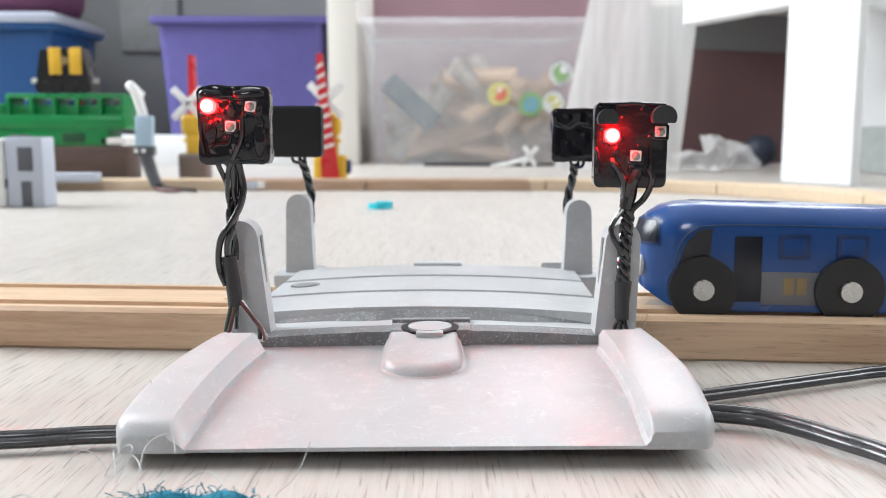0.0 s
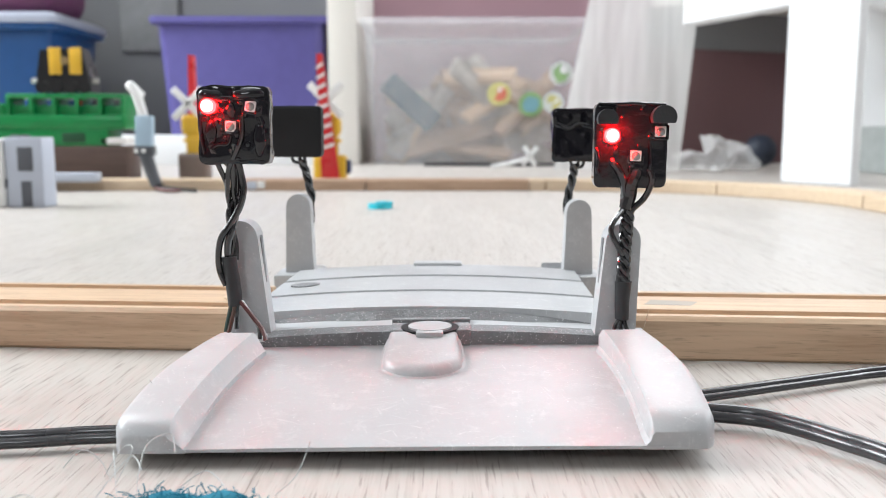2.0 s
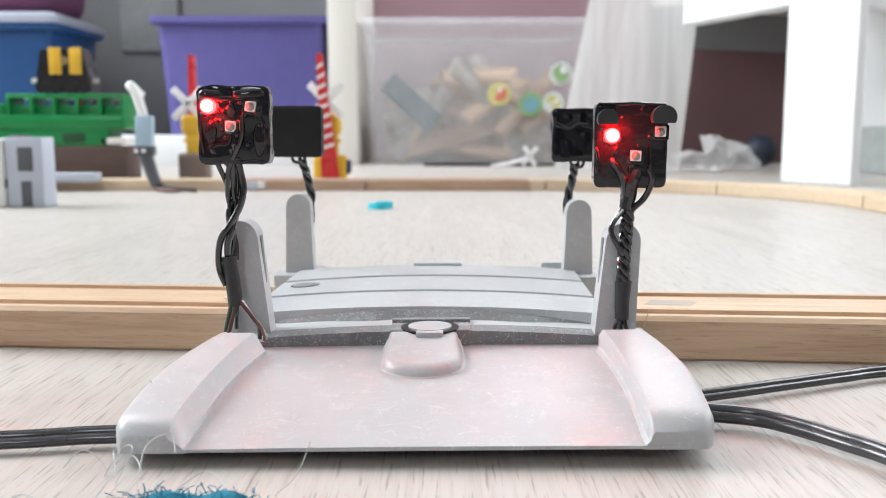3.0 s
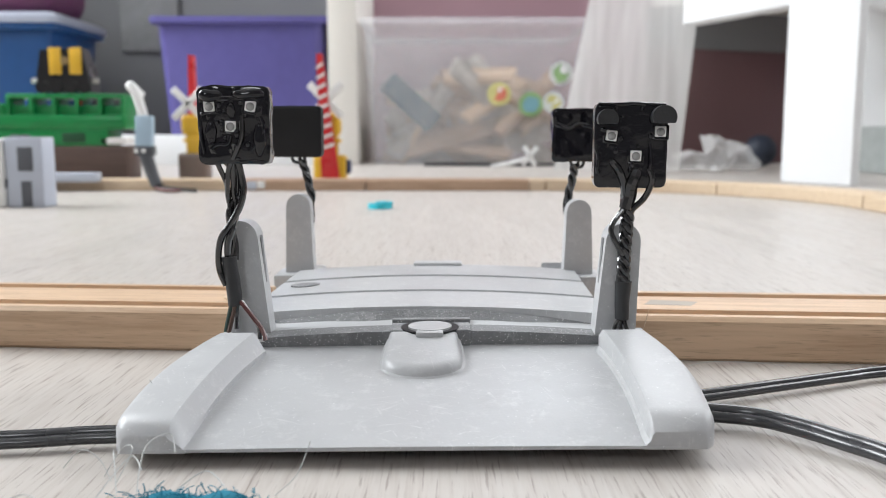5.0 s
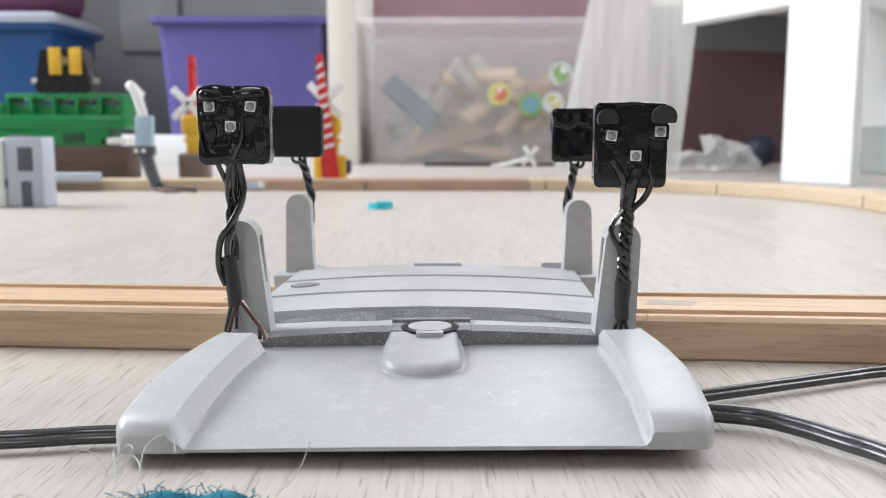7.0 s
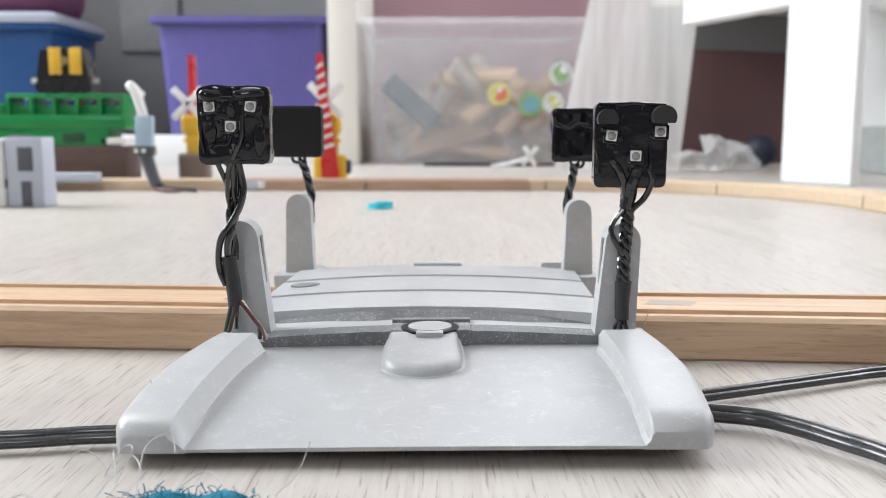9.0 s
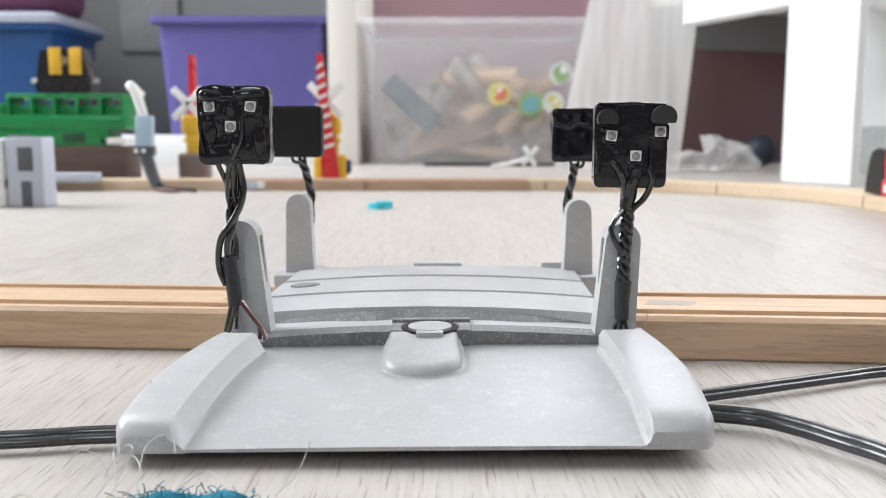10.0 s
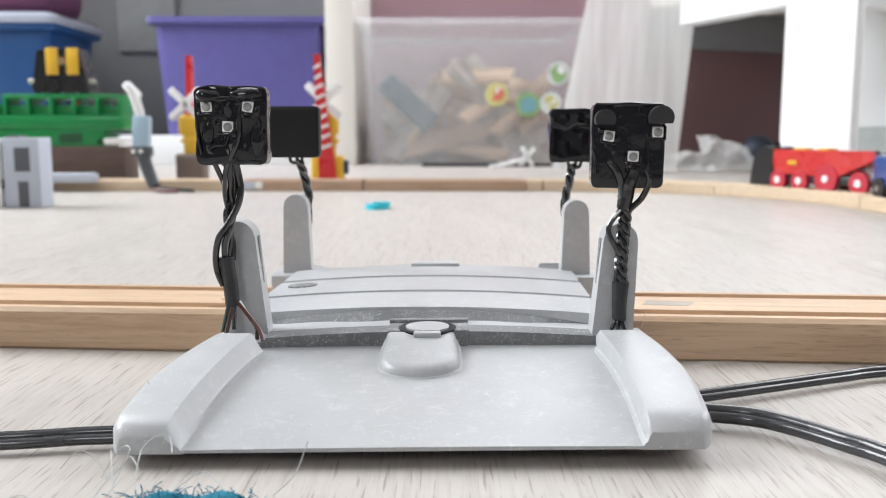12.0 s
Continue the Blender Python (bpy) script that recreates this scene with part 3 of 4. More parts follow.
FL = front_signal("black resin-coated signal light with three diodes on twisted wires", -47.8, 203.5, 62.4, 16.3, 17.8, 2,
                  [("a", -5.4, 4.2, -4), ("b", 3.9, 4.2, 8), ("blue", -0.7, -0.3, 3)], 3, [],
                  [(0.5, [(6.0, -2.5, 1.7), (6.7, -2.8, -0.4), (5.9, -2.8, -3.4), (3.7, -2.4, -6.0)]),
                   (0.55, [(-5.2, -2.7, -5.4), (-3.5, -2.9, -4.5), (-1.6, -2.8, -4.3), (-1.0, -2.7, -2.4)]),
                   (0.45, [(-7.3, -2.4, 2.0), (-7.4, -2.6, -2.0), (-6.8, -2.5, -6.5)]),
                   (0.6, [(-7.0, -2.3, 6.1), (-3.5, -2.9, 5.9), (0, -2.5, 6.0), (3.5, -2.9, 5.8), (7.0, -2.3, 5.9)]),
                   (0.5, [(1.2, -2.5, -8.6), (4.0, -2.6, -8.4), (6.6, -2.4, -8.5)])],
                  [(0.62, [(-5.3, -2.5, -5.2), (-4.0, -1.5, -9.1), (-2.6, 0, -13.4), (-2.3, 0.6, -16.8), (-1.6, 0, -22.0), (-1.4, 0, -26.7), (-2.1, 0, -31.4)]),
                   (0.55, [(-5.0, -2.6, -5.6), (-2.8, -1.8, -8.0), (-1.2, -0.6, -10.4), (-0.6, 0.4, -14.0)]),
                   (0.6, [(1.9, -2.9, 2.1), (1.8, -3.1, -2.4), (0.6, -3.0, -5.7), (-1.7, -1.2, -10.1), (-2.3, -0.5, -15.4), (-2.0, 1.0, -19.7), (-1.4, 1.0, -24.8), (-2.0, 0.5, -31.5)]),
                   (0.8, [(-0.1, -2.6, -4.3), (0.5, -1.5, -8.2), (1.1, -1.0, -11.4), (1.5, -1.0, -14.8), (0.7, -1.4, -18.6), (-1.7, -1.6, -22.9), (-3.8, -1.2, -25.9), (-4.8, -0.6, -29.7), (-4.7, -0.3, -33.8), (-3.3, -0.3, -37.4)]),
                   (0.8, [(-0.7, -2.4, -5.2), (-0.8, -0.4, -10.2), (-1.0, 0.6, -15.5), (-0.5, 0.4, -19.4), (-1.2, -1.2, -23.9), (-2.4, -1.0, -27.2), (-2.8, -0.3, -31.3)]),
                   (0.75, [(-0.1, 0, -8.0), (-0.3, 1.0, -15.5), (-2.4, 0.5, -20.8), (-1.1, 0.6, -27.4), (-1.1, 0.3, -31.4)])],
                  None, [(-2.4, 0, -30.6), (-2.1, 0, -34.1), (-1.7, 0, -38.1), (-1.3, 0, -42.2)],
                  [(GREEN_WIRE, [(-2.1, -0.5, -41.4), (-2.8, -1.0, -44.7), (-3.5, -2.0, -48.6)]), (BROWN_WIRE, [(-1.2, -0.8, -41.6), (-2.0, -1.4, -45.3), (-2.7, -2.4, -48.5)]),
                   (BLACK_WIRE, [(-1.1, 0, -41.6), (-1.1, 0, -44.9), (-1.2, -0.5, -47.9)]), (BLACK_WIRE, [(0.1, -0.5, -41.2), (2.6, -1.0, -44.7), (4.3, -2.0, -47.0), (4.7, -3.0, -49.9)]),
                   (RED_WIRE, [(-0.1, -0.8, -41.2), (3.4, -1.6, -45.4), (5.4, -3.0, -47.8), (6.2, -4.0, -49.9)])])
for sx, sz in ((-3.4, -48.6), (-2.6, -48.8), (5.2, -50.0)):
    part("solder_blob", jittered(ball(0.8, (sx, -2.6, sz), 12, 8, (1.2, 1, 0.7)), 0.25, 500, sx), LED_CLEAR, FL, "clear glue blob on the wire end")
front_signal("black signal light with hooded diodes on twisted wires", 43.1, 203.5, 57.8, 16.5, 19.4, -4,
                  [("a", -4.4, 2.2, 8), ("b", 6.6, 3.1, 0), ("blue", 1.2, -2.4, 2)], 8, [(-5.6, 5.9, 2.3), (6.9, 6.3, 2.7)],
                  [(0.4, [(-7.9, -2.4, -0.6), (-7.3, -2.7, -2.9), (-7.6, -2.7, -5.5), (-6.9, -2.4, -7.0)]), (0.45, [(4.0, -2.4, 1.0), (4.5, -2.7, -2.9), (4.4, -2.6, -5.5)]),
                   (0.5, [(-7.4, -2.2, 9.2), (-2.0, -2.5, 9.3), (3.0, -2.5, 9.3), (7.6, -2.2, 9.1)])],
                  [(0.95, [(-4.4, -0.5, -2.6), (-4.0, -2.4, -3.9), (-2.6, -2.9, -5.7), (-1.4, -2.2, -8.7), (-0.8, -1.0, -11.4), (-0.1, -0.5, -14.7)]),
                   (1.6, [(2.0, 0.2, -4.6), (1.4, -1.8, -6.6), (0.4, -2.2, -9.0), (0.3, -1.0, -11.4), (-0.6, -1.0, -14.7)]),
                   (0.75, [(4.0, -0.4, -4.8), (4.3, -2.2, -5.6), (4.8, -2.6, -6.6), (5.0, -2.6, -8.4), (3.6, -1.6, -12.0), (1.1, -1.0, -14.7), (0.2, -0.6, -16.7)]),
                   (0.65, [(-0.7, -1.0, -14.4), (-3.1, -1.5, -17.3), (-3.9, -1.8, -19.9), (-2.6, -2.2, -22.8), (-0.9, -2.0, -25.4)])],
                  [(-0.3, 0, -11.5), (0, -0.5, -16.7), (-0.4, -1.0, -21.3), (-0.7, -1.2, -26.6), (-0.7, -1.2, -32.2)], [(-0.6, -1.0, -31.7), (-0.7, -1.0, -35.4), (-0.8, -1.0, -40.9)],
                  [(BLACK_WIRE, [(-0.9, -1.0, -40.0), (-2.2, -1.5, -42.1), (-2.8, -2.0, -43.6)]), (BLACK_WIRE, [(-0.8, -1.0, -40.0), (-1.2, -2.0, -42.4), (-0.6, -3.0, -44.0)]),
                   (BLACK_WIRE, [(-0.5, -1.0, -40.0), (0.1, -2.0, -42.4), (1.0, -3.0, -44.2)])], 0.3)


def rear_signal(label, x, y, z, w, h, yaw, seed, gloss, stem):
    s = thing("signal_light", label, "signal light", mm(x, y, z, 0, 0, yaw), "crossing signals")
    part("housing", housing(w, h, 5.0, seed, gloss), BLACK_GLUE if gloss > 0.5 else BLACK_MATT, s)
    for k in (-1.6, 0.4, 1.8):
        part("wire", tube([(k * 1.4, 0, -h / 2 + 1), (k, 0.3, -h / 2 - 1.5), (stem[0][0] + k * 0.3, stem[0][1], stem[0][2] - 1)], 0.6, 7), BLACK_WIRE, s)
    for cord in twisted(stem, 0.9, 1.6, 3, 0.7, seed):
        part("wire", cord, BLACK_WIRE, s)
    if gloss > 0.5:
        part("resin_drip", blob([(-w / 2 + 1, -2.4, h * 0.22), (-w * 0.2, -3.0, h * 0.12), (0, -3.1, h * 0.2), (w * 0.3, -2.8, h * 0.14)], 0.8, seed), BLACK_GLUE, s)
    return s


rear_signal("plain black square back of a signal light on wires", -49.3, 299, 61.2, 17.0, 17.2, -3, 21, 0.05, [(1.2, 0, -9.5), (2.4, 2.4, -15), (3.2, 5.4, -22), (2, 6.5, -37)])
rear_signal("glossy black rounded back of a signal light on wires", 44.3, 290.5, 60.0, 17.0, 17.4, 0, 25, 1.0, [(-0.6, 0, -9.5), (-0.9, 2.4, -14), (-2.2, 5.4, -22), (-1.0, 6.5, -37)])
part("wire", tube([(-43.5, 296, 14.0), (-41.5, 294, 14.4), (-38, 293.5, 13.9)], 0.5, 6), BLACK_WIRE, crossing, "", mm(-CX, -CY, 0))

# ---- near track ----
def track_profile():
    pts = [(-20, 0.8), (-20, 10.8), (-18.8, 12), (-16.0, 12), (-15.6, 9), (-10.2, 9), (-9.8, 12), (9.8, 12), (10.2, 9), (15.6, 9), (16.0, 12), (18.8, 12), (20, 10.8), (20, 0.8), (19.2, 0), (-19.2, 0)]
    return pts


def straight_track(label, m, x0, x1, mat=None):
    t = thing("wooden_track", label, "toy track", m, "wooden track pieces")
    part("rail_bed", rounded(loft([[(x, y, z) for y, z in track_profile()] for x in np.linspace(x0, x1, 9)]), 0.3, 1, 60), mat or BEECH, t)
    return t


LINE = mm(-3, 253.6, 0, 0, 0, -4.5)
left_track = straight_track("straight beech toy track piece with two grooves", LINE, -330, -52.5, BEECH)
part("peg", disc(4.2, 12.02, 12.5, "z", 20, 0.15), BEECH_PALE, left_track, "pale round joining peg", mm(-58, -2, 0))
right_track = straight_track("straight beech toy track piece beside the crossing", LINE, 52.5, 335, BEECH)
part("joint_patch", prism([(-7, -3), (6, -4), (9, 2), (-4, 4)], "z", 12.01, 12.06), WORN, right_track, "worn grey patch at the joint", mm(68, 0, 0))

# ---- blue bus ----
bus = thing("toy_bus", "glossy blue wooden toy bus with black wheels", "toy bus", LINE @ mm(110, 0, 0))


def bus_section(x, half, top, low, r=8.5):
    pts = []
    r = min(r, half * 0.85)
    for a in np.linspace(0, math.pi / 2, 6):
        pts.append((half - r + r * math.cos(a), top - r + r * math.sin(a)))
    pts += [(-p, q) for p, q in reversed(pts)]
    return [(x, half, low), *[(x, p, q) for p, q in pts], (x, -half, low)]


secs = []
for x, half, top, low in ((-16.2, 3.2, 29, 20), (-15.8, 6, 33.4, 18.8), (-14.6, 8.2, 36.6, 17.6), (-12.4, 10, 38.8, 16.2), (-9.4, 11.6, 40.4, 14.2), (-5.4, 12.8, 41.3, 12.6), (0, 13.2, 41.7, 12.4), (20, 13.2, 41.3, 12.4), (55, 13.2, 40.4, 12.4), (66, 13, 39.2, 12.6), (70, 11.5, 36, 14), (71, 9, 31, 17)):
    secs.append(bus_section(x, half, top, low))
part("body", loft(secs), BUS_BLUE, bus)
for side in (-1, 1):
    y = side * 13.35
    part("windscreen_side", prism([(-6.6, 25), (-4.6, 31), (-1.5, 34.4), (2.4, 35.2), (1.8, 25)], "y", y - 0.1, y + 0.1), BUS_DARK, bus, "dark side windscreen print")
    part("door", box(8.4, 15.7, y - 0.1, y + 0.1, 15.2, 33.0, 0.1), BUS_DARK, bus, "dark door print")
    for wx in (20, 35.2, 50):
        part("window", box(wx, wx + 8.2, y - 0.12, y + 0.12, 26.9, 33.5, 0.1), BUS_NAVY, bus, "navy window print")
        part("window_pane", box(wx + 1.0, wx + 7.2, y - 0.2, y + 0.2, 27.9, 32.5, 0.1), BUS_PANE, bus)
    part("side_panel", box(15.8, 40, y - 0.08, y + 0.08, 14.4, 23.4, 0.1), BUS_GREY, bus, "grey lower side panel")
    part("trim_line", tube([(-7.6, y, 25), (-6, y, 31), (-2.5, y - side * 0.1, 34.8), (3, y - side * 0.15, 35.9), (20, y - side * 0.15, 36), (60, y - side * 0.15, 35.2)], 0.22, 5), plastic("blue_grey_print", (0.05, 0.075, 0.13), 0.4), bus)
    # the number on the panel is kept as plain bars
    for bx in (21.6, 25.0):
        part("number_bar", box(bx, bx + 2.8, y - 0.22, y + 0.22, 17.2, 21.8, 0.1), GOLD_PRINT, bus, "ochre printed bar")
    for hx in (-15.6,):
        part("headlight", ball(2.9, (hx, side * 5.6, 24), 16, 10, (0.55, 1, 1.1)), WHITE_PLASTIC, bus, "pale round headlight")
def on_body(name, keep, mat, label, out):
    """A thin panel that follows the body's skin, cut out by planes."""
    bm = loft([[(x - 0.12 * out, y * (1 + 0.02 * out), z + 0.15 * out) for x, y, z in q] for q in secs])
    for at, way in keep:
        geom = bm.verts[:] + bm.edges[:] + bm.faces[:]
        bmesh.ops.bisect_plane(bm, geom=geom, plane_co=Vector(at) * K, plane_no=Vector(way), clear_outer=True)
    part(name, bm, mat, bus, label)


on_body("windscreen_frame", [((-11.2, 0, 0), (1, 0, 0)), ((0, 0, 30.2), (0, 0, -1)), ((0, 0, 37.4), (0, 0, 1))], BUS_NAVY, "navy windscreen frame print", 1.0)
for s0, s1 in ((-20, -0.8), (0.8, 20)):
    on_body("windscreen", [((-11.9, 0, 0), (1, 0, 0)), ((0, 0, 31), (0, 0, -1)), ((0, 0, 36.6), (0, 0, 1)), ((0, s0, 0), (0, -1, 0)), ((0, s1, 0), (0, 1, 0))], BUS_DARK, "dark front windscreen", 2.0)
WHEELS = []


def wheel(parent, x, y, z, r, width, mat, hub, hub_mat, name="wheel"):
    w = new(name)
    w.parent = parent
    w.matrix_basis = mm(x, y, z)
    w.empty_display_size = 0.004
    part("tyre", disc(r, -width / 2, width / 2, "y", 40, 1.0, 3), mat, w)
    part("axle_cap", moved(disc(hub, -width / 2 - 1.1, -width / 2 + 0.2, "y", 20, 0.35), Matrix.Identity(4)), hub_mat, w, "round metal axle cap")
    return w


for wx in (0, 38.6):
    for wy in (-12.8, 12.8):
        WHEELS.append((wheel(bus, wx, wy, 18.6, 9.0, 5.0, TYRE, 2.8, STEEL), wx, wy, 18.6))

# ---- cables on the floor ----
def cable(label, paths, r, gap):
    c = thing("cable", label, "cable", mm(*paths[0]))
    a = Vector(paths[0])
    for off in (-gap, gap):
        pts = [(Vector(p) - a) + Vector((0, off * 0.7, off * 0.55)) for p in paths]
        part("conductor", tube(pts, r, 10, step=8), CABLE, c)
    return c


cable("black two-core cable lying on the floor", [(-190, 150, 2.6), (-120, 156, 2.6), (-84, 160, 2.6), (-70, 162.6, 2.6), (-60, 163.5, 2.7), (-48, 166, 2.8)], 1.15, 0.9)
cable("black two-core cable running off beside the track", [(46, 184, 2.6), (60, 190, 2.4), (82, 199.5, 2.2), (98, 206, 2.2), (110, 210.3, 2.2), (150, 219, 2.2), (240, 212, 2.2)], 0.95, 0.75)
cable("black two-core cable curving across the floor", [(46, 177, 3.0), (57, 175.3, 2.9), (65.5, 172.6, 2.7), (72, 165.5, 2.7), (76.5, 158.6, 2.7), (80.5, 152, 2.7), (86, 136, 2.7), (92, 100, 2.7)], 1.3, 1.0)

# ---- felt scrap with loose fibres ----
felt = thing("felt_scrap", "teal woollen felt scrap with loose pale fibres", "felt", mm(-41.5, 126.5, -0.3))
pad = bmesh.new()
bmesh.ops.create_icosphere(pad, subdivisions=4, radius=1)
for v in pad.verts:
    v.co = Vector((v.co.x * 17, v.co.y * 11, 1.7 + v.co.z * 2.3 * math.exp(-((v.co.x - 0.25) / 0.75) ** 2))) * K
jittered(pad, 1.6, 160, 4)
for v in pad.verts:
    v.co.z = max(v.co.z, 0)
part("pad", pad, FELT, felt)
rng = random.Random(5)
hairs = bmesh.new()
for k in range(420):
    a = rng.uniform(0, 2 * math.pi)
    q = math.sqrt(rng.random())
    x, y = 17 * q * math.cos(a), 11 * q * math.sin(a)
    z = 1.4 + 2.1 * math.sqrt(max(0, 1 - q * q)) * math.exp(-((x / 17 - 0.25) / 0.75) ** 2)
    d = Vector((rng.uniform(-1, 1), rng.uniform(-1, 1), rng.uniform(0.1, 1))).normalized() * rng.uniform(1, 3)
    p = Vector((x, y, z))
    b = tube([p, p + d * 0.6 + Vector((0, 0, 0.3)), p + d + Vector((rng.uniform(-1, 1), 0, 0))], 0.09, 3, step=2)
    me = bpy.data.meshes.new("tmp")
    b.to_mesh(me)
    b.free()
    hairs.from_mesh(me)
    bpy.data.meshes.remove(me)
tagged(part("nap", hairs, FELT, felt), kind="stuff")
for k, pts in enumerate(([(14, 10, 2), (17, 14, 4), (19, 16, 9)], [(-8, 8, 3), (-9, 16, 8), (-6, 20, 9), (-4, 16, 7)], [(-16, 20, 6), (-14, 15, 5), (-12, 10, 2)], [(-2, 10, 3), (2, 13, 5), (6, 9, 4)],
                         [(-14, 6, 3), (-11, 14, 7), (-8, 11, 6)], [(-20, 4, 2), (-26, 8, 3), (-30, 5, 2)])):
    part("loose_fibre", tube(pts, 0.11, 4), FIBRE, felt)

# ---- loose threads ----
for at, pts, mt in (((64, 222, 0), [(0, 0, 0.3), (6, 1, 1.2), (16, 2, 0.8), (26, 0, 0.3)], FIBRE), ((46, 201, 11), [(0, 0, 1), (1.2, -0.6, 5), (2.2, -0.4, 9)], BEECH_PALE), ((-57, 171, 9), [(0, 0, 0), (-1.2, -0.5, 1.4), (-1.8, -1, 2.6)], FIBRE),
                    ((-66, 152, 0), [(-3, 0, 0.2), (1, -1, 4), (5, -3, 3), (8, -6, 0.2)], FIBRE), ((-60, 148, 0), [(0, 0, 0.2), (3, 1, 5), (6, -2, 6), (4, -5, 1)], FIBRE)):
    th = thing("loose_thread", "fine pale loose thread", "thread", mm(*at), "loose threads")
    part("strand", tube(pts, 0.09, 5), mt, th)

# ---- chip ----
chip = thing("plastic_clip", "small turquoise plastic clip on the floor", "clip", mm(-51, 713, 0))
part("disc", moved(jittered(disc(10, 0, 4.5, "z", 24, 1.5), 1.2, 90, 2), Matrix.Identity(4)), TURQUOISE, chip)
part("tab", box(-4, 10, -4, 4, 3, 6, 1.2), TURQUOISE, chip)

# ---- far track loop ----
def far_straight(x0, x1, mat):
    return straight_track("straight beech toy track piece lying across the floor", mm(0, 958, 0), x0, x1, mat)


for x0, x1, mat in ((-700, -420, BEECH), (-418, -214, BEECH_PALE), (-212, -84, BEECH_DARK), (-82, 92, BEECH_DARK), (93, 109, BEECH_PALE)):
    far = far_straight(x0, x1, mat)
    if x0 == -212:
        part("label_patch", box(-199, -191, -20.5, -19.6, 2.5, 10.5, 0.1), WHITE_PLASTIC, far, "small white patch")
        part("grey_patch", box(-211, -200, -20.4, -19.6, 1.5, 10.5, 0.1), BRACKET, far, "small grey patch")
ARC = (110.0, 706.0, 250.0)


def curved_track(a0, a1, mat):
    t = thing("curved_track", "curved pale beech toy track piece with two grooves", "toy track", mm(ARC[0], ARC[1], 0), "wooden track pieces")
    secs = []
    for a in np.linspace(a0, a1, 14):
        c, s = math.cos(radians(a)), math.sin(radians(a))
        secs.append([(c * (ARC[2] + q), s * (ARC[2] + q), z) for q, z in track_profile()])
    part("rail_bed", rounded(loft(secs), 0.3, 1, 60), mat, t)


for a0, a1 in ((89.7, 45.3), (45, 0.3)):
    curved_track(a0, a1, BEECH_PALE)

straight_track("straight pale beech toy track piece leading away", mm(ARC[0] + ARC[2], ARC[1], 0, 0, 0, -90), 0.5, 215, BEECH_PALE)
straight_track("straight pale beech toy track piece leading away", mm(ARC[0] + ARC[2], ARC[1], 0, 0, 0, -90), 216, 430, BEECH_PALE)

# ---- red locomotive ----
loco = thing("toy_locomotive", "red toy locomotive with black front and red wheels", "toy locomotive", mm(ARC[0] + ARC[2], ARC[1], 0, 0, 0, 90))
part("chassis", box(-52, 84, -13, 13, 16, 24, 1.5), TYRE, loco)
part("boiler", prism([(-28, 24), (-31, 36), (-31, 46.5), (80, 46.5), (86, 41), (66, 32), (46, 24)], "y", -15, 15, 2.5, 3), LOCO_RED, loco, "red engine body")
part("smokebox", prism([(-60, 13), (-58, 26), (-54, 42), (-50, 47), (-42, 49.5), (-30.5, 48), (-30.5, 13)], "y", -15.4, 15.4, 2.5, 3), TYRE, loco, "black engine front")
part("chimney", disc(4, 46, 53, "z", 18, 0.6), TYRE, loco, "", mm(-43, 0, 0))
for bx in (-16, 12):
    part("roof_dome", box(bx, bx + 14, -6, 6, 45, 48.2, 1), YELLOW, loco, "yellow roof button")
part("badge", box(-12, -2, -15.5, -14, 33, 37, 0.4), YELLOW, loco, "small yellow badge")
part("cab_end", disc(6, -14, 14, "y", 18, 1), TYRE, loco, "black rounded cab end", mm(83, 0, 41))
for wx, r in ((-23, 9.2), (3, 9.2), (33, 12.4), (68, 9.8)):
    for wy in (-13.5, 13.5):
        WHEELS.append((wheel(loco, wx, wy, 9.4 + r, r, 5, WHEEL_RED, 3.2, WHITE_PLASTIC), wx, wy, 9.4 + r))
wagon = thing("toy_wagon", "blue toy wagon coupled behind the locomotive", "toy wagon", mm(ARC[0] + ARC[2], ARC[1] - 130, 0, 0, 0, 90))
part("body", box(-40, 40, -14, 14, 18, 44, 3, 3), BUS_BLUE, wagon)
part("coupling", box(-52, -38, -3, 3, 16, 20, 1), TYRE, wagon)
for wx in (-26, 26):
    for wy in (-13, 13):
        WHEELS.append((wheel(wagon, wx, wy, 18, 8.6, 5, TYRE, 2.6, STEEL), wx, wy, 18))

# ---- green wagon with a black engine on a brown block ----
block = thing("wooden_block", "dark brown wooden block", "block", mm(-464, 1110, 0))
part("block_body", box(-90, 74, -25, 25, 0, 46, 1.5), BROWN_WOOD, block)
deck_g = thing("green_platform", "green plastic toy platform with a barred side", "toy platform", mm(-473, 1110, 46))
part("base", box(-110, 60, -24, 24, 0, 26, 2), GREEN, deck_g)
part("ledge", box(-150, 82, -26, 26, 20, 38, 3), GREEN, deck_g)
part("end_box", box(-150, -68, -22, 22, 36, 52, 3), GREEN, deck_g)
# the arch isn't cut out; a dark green block paints its shade
part("arch_gap", box(2, 33, -24.6, -20, 3, 17, 5, 3), GREEN_SHADE, deck_g, "block coloured as the shade in an arched gap")
part("deck_top", box(-66, 80, -20, 20, 58, 64, 1.5), GREEN, deck_g)
for k in range(6):
    part("bar", box(-66 + k * 28.4, -61 + k * 28.4, -21, 20, 34, 60, 0.8), GREEN, deck_g)
for k in range(5):
    part("panel", box(-61 + k * 28.4, -38 + k * 28.4, -15, -12, 34, 50, 0.8), GREEN, deck_g)
part("red_button", ball(4, (22, -14, 53)), RED_PLASTIC, deck_g)
part("white_strip", box(50, 82, -24, 20, 2, 10, 1), WHITE_PLASTIC, deck_g)
engine = thing("toy_engine", "black toy engine with two yellow stripes", "toy engine", mm(-468, 1110, 110))
part("body", prism([(-33, 2), (-32, 26), (-27, 53), (24, 55), (31, 24), (35, 2)], "y", -16, 12, 3, 3), TYRE, engine)
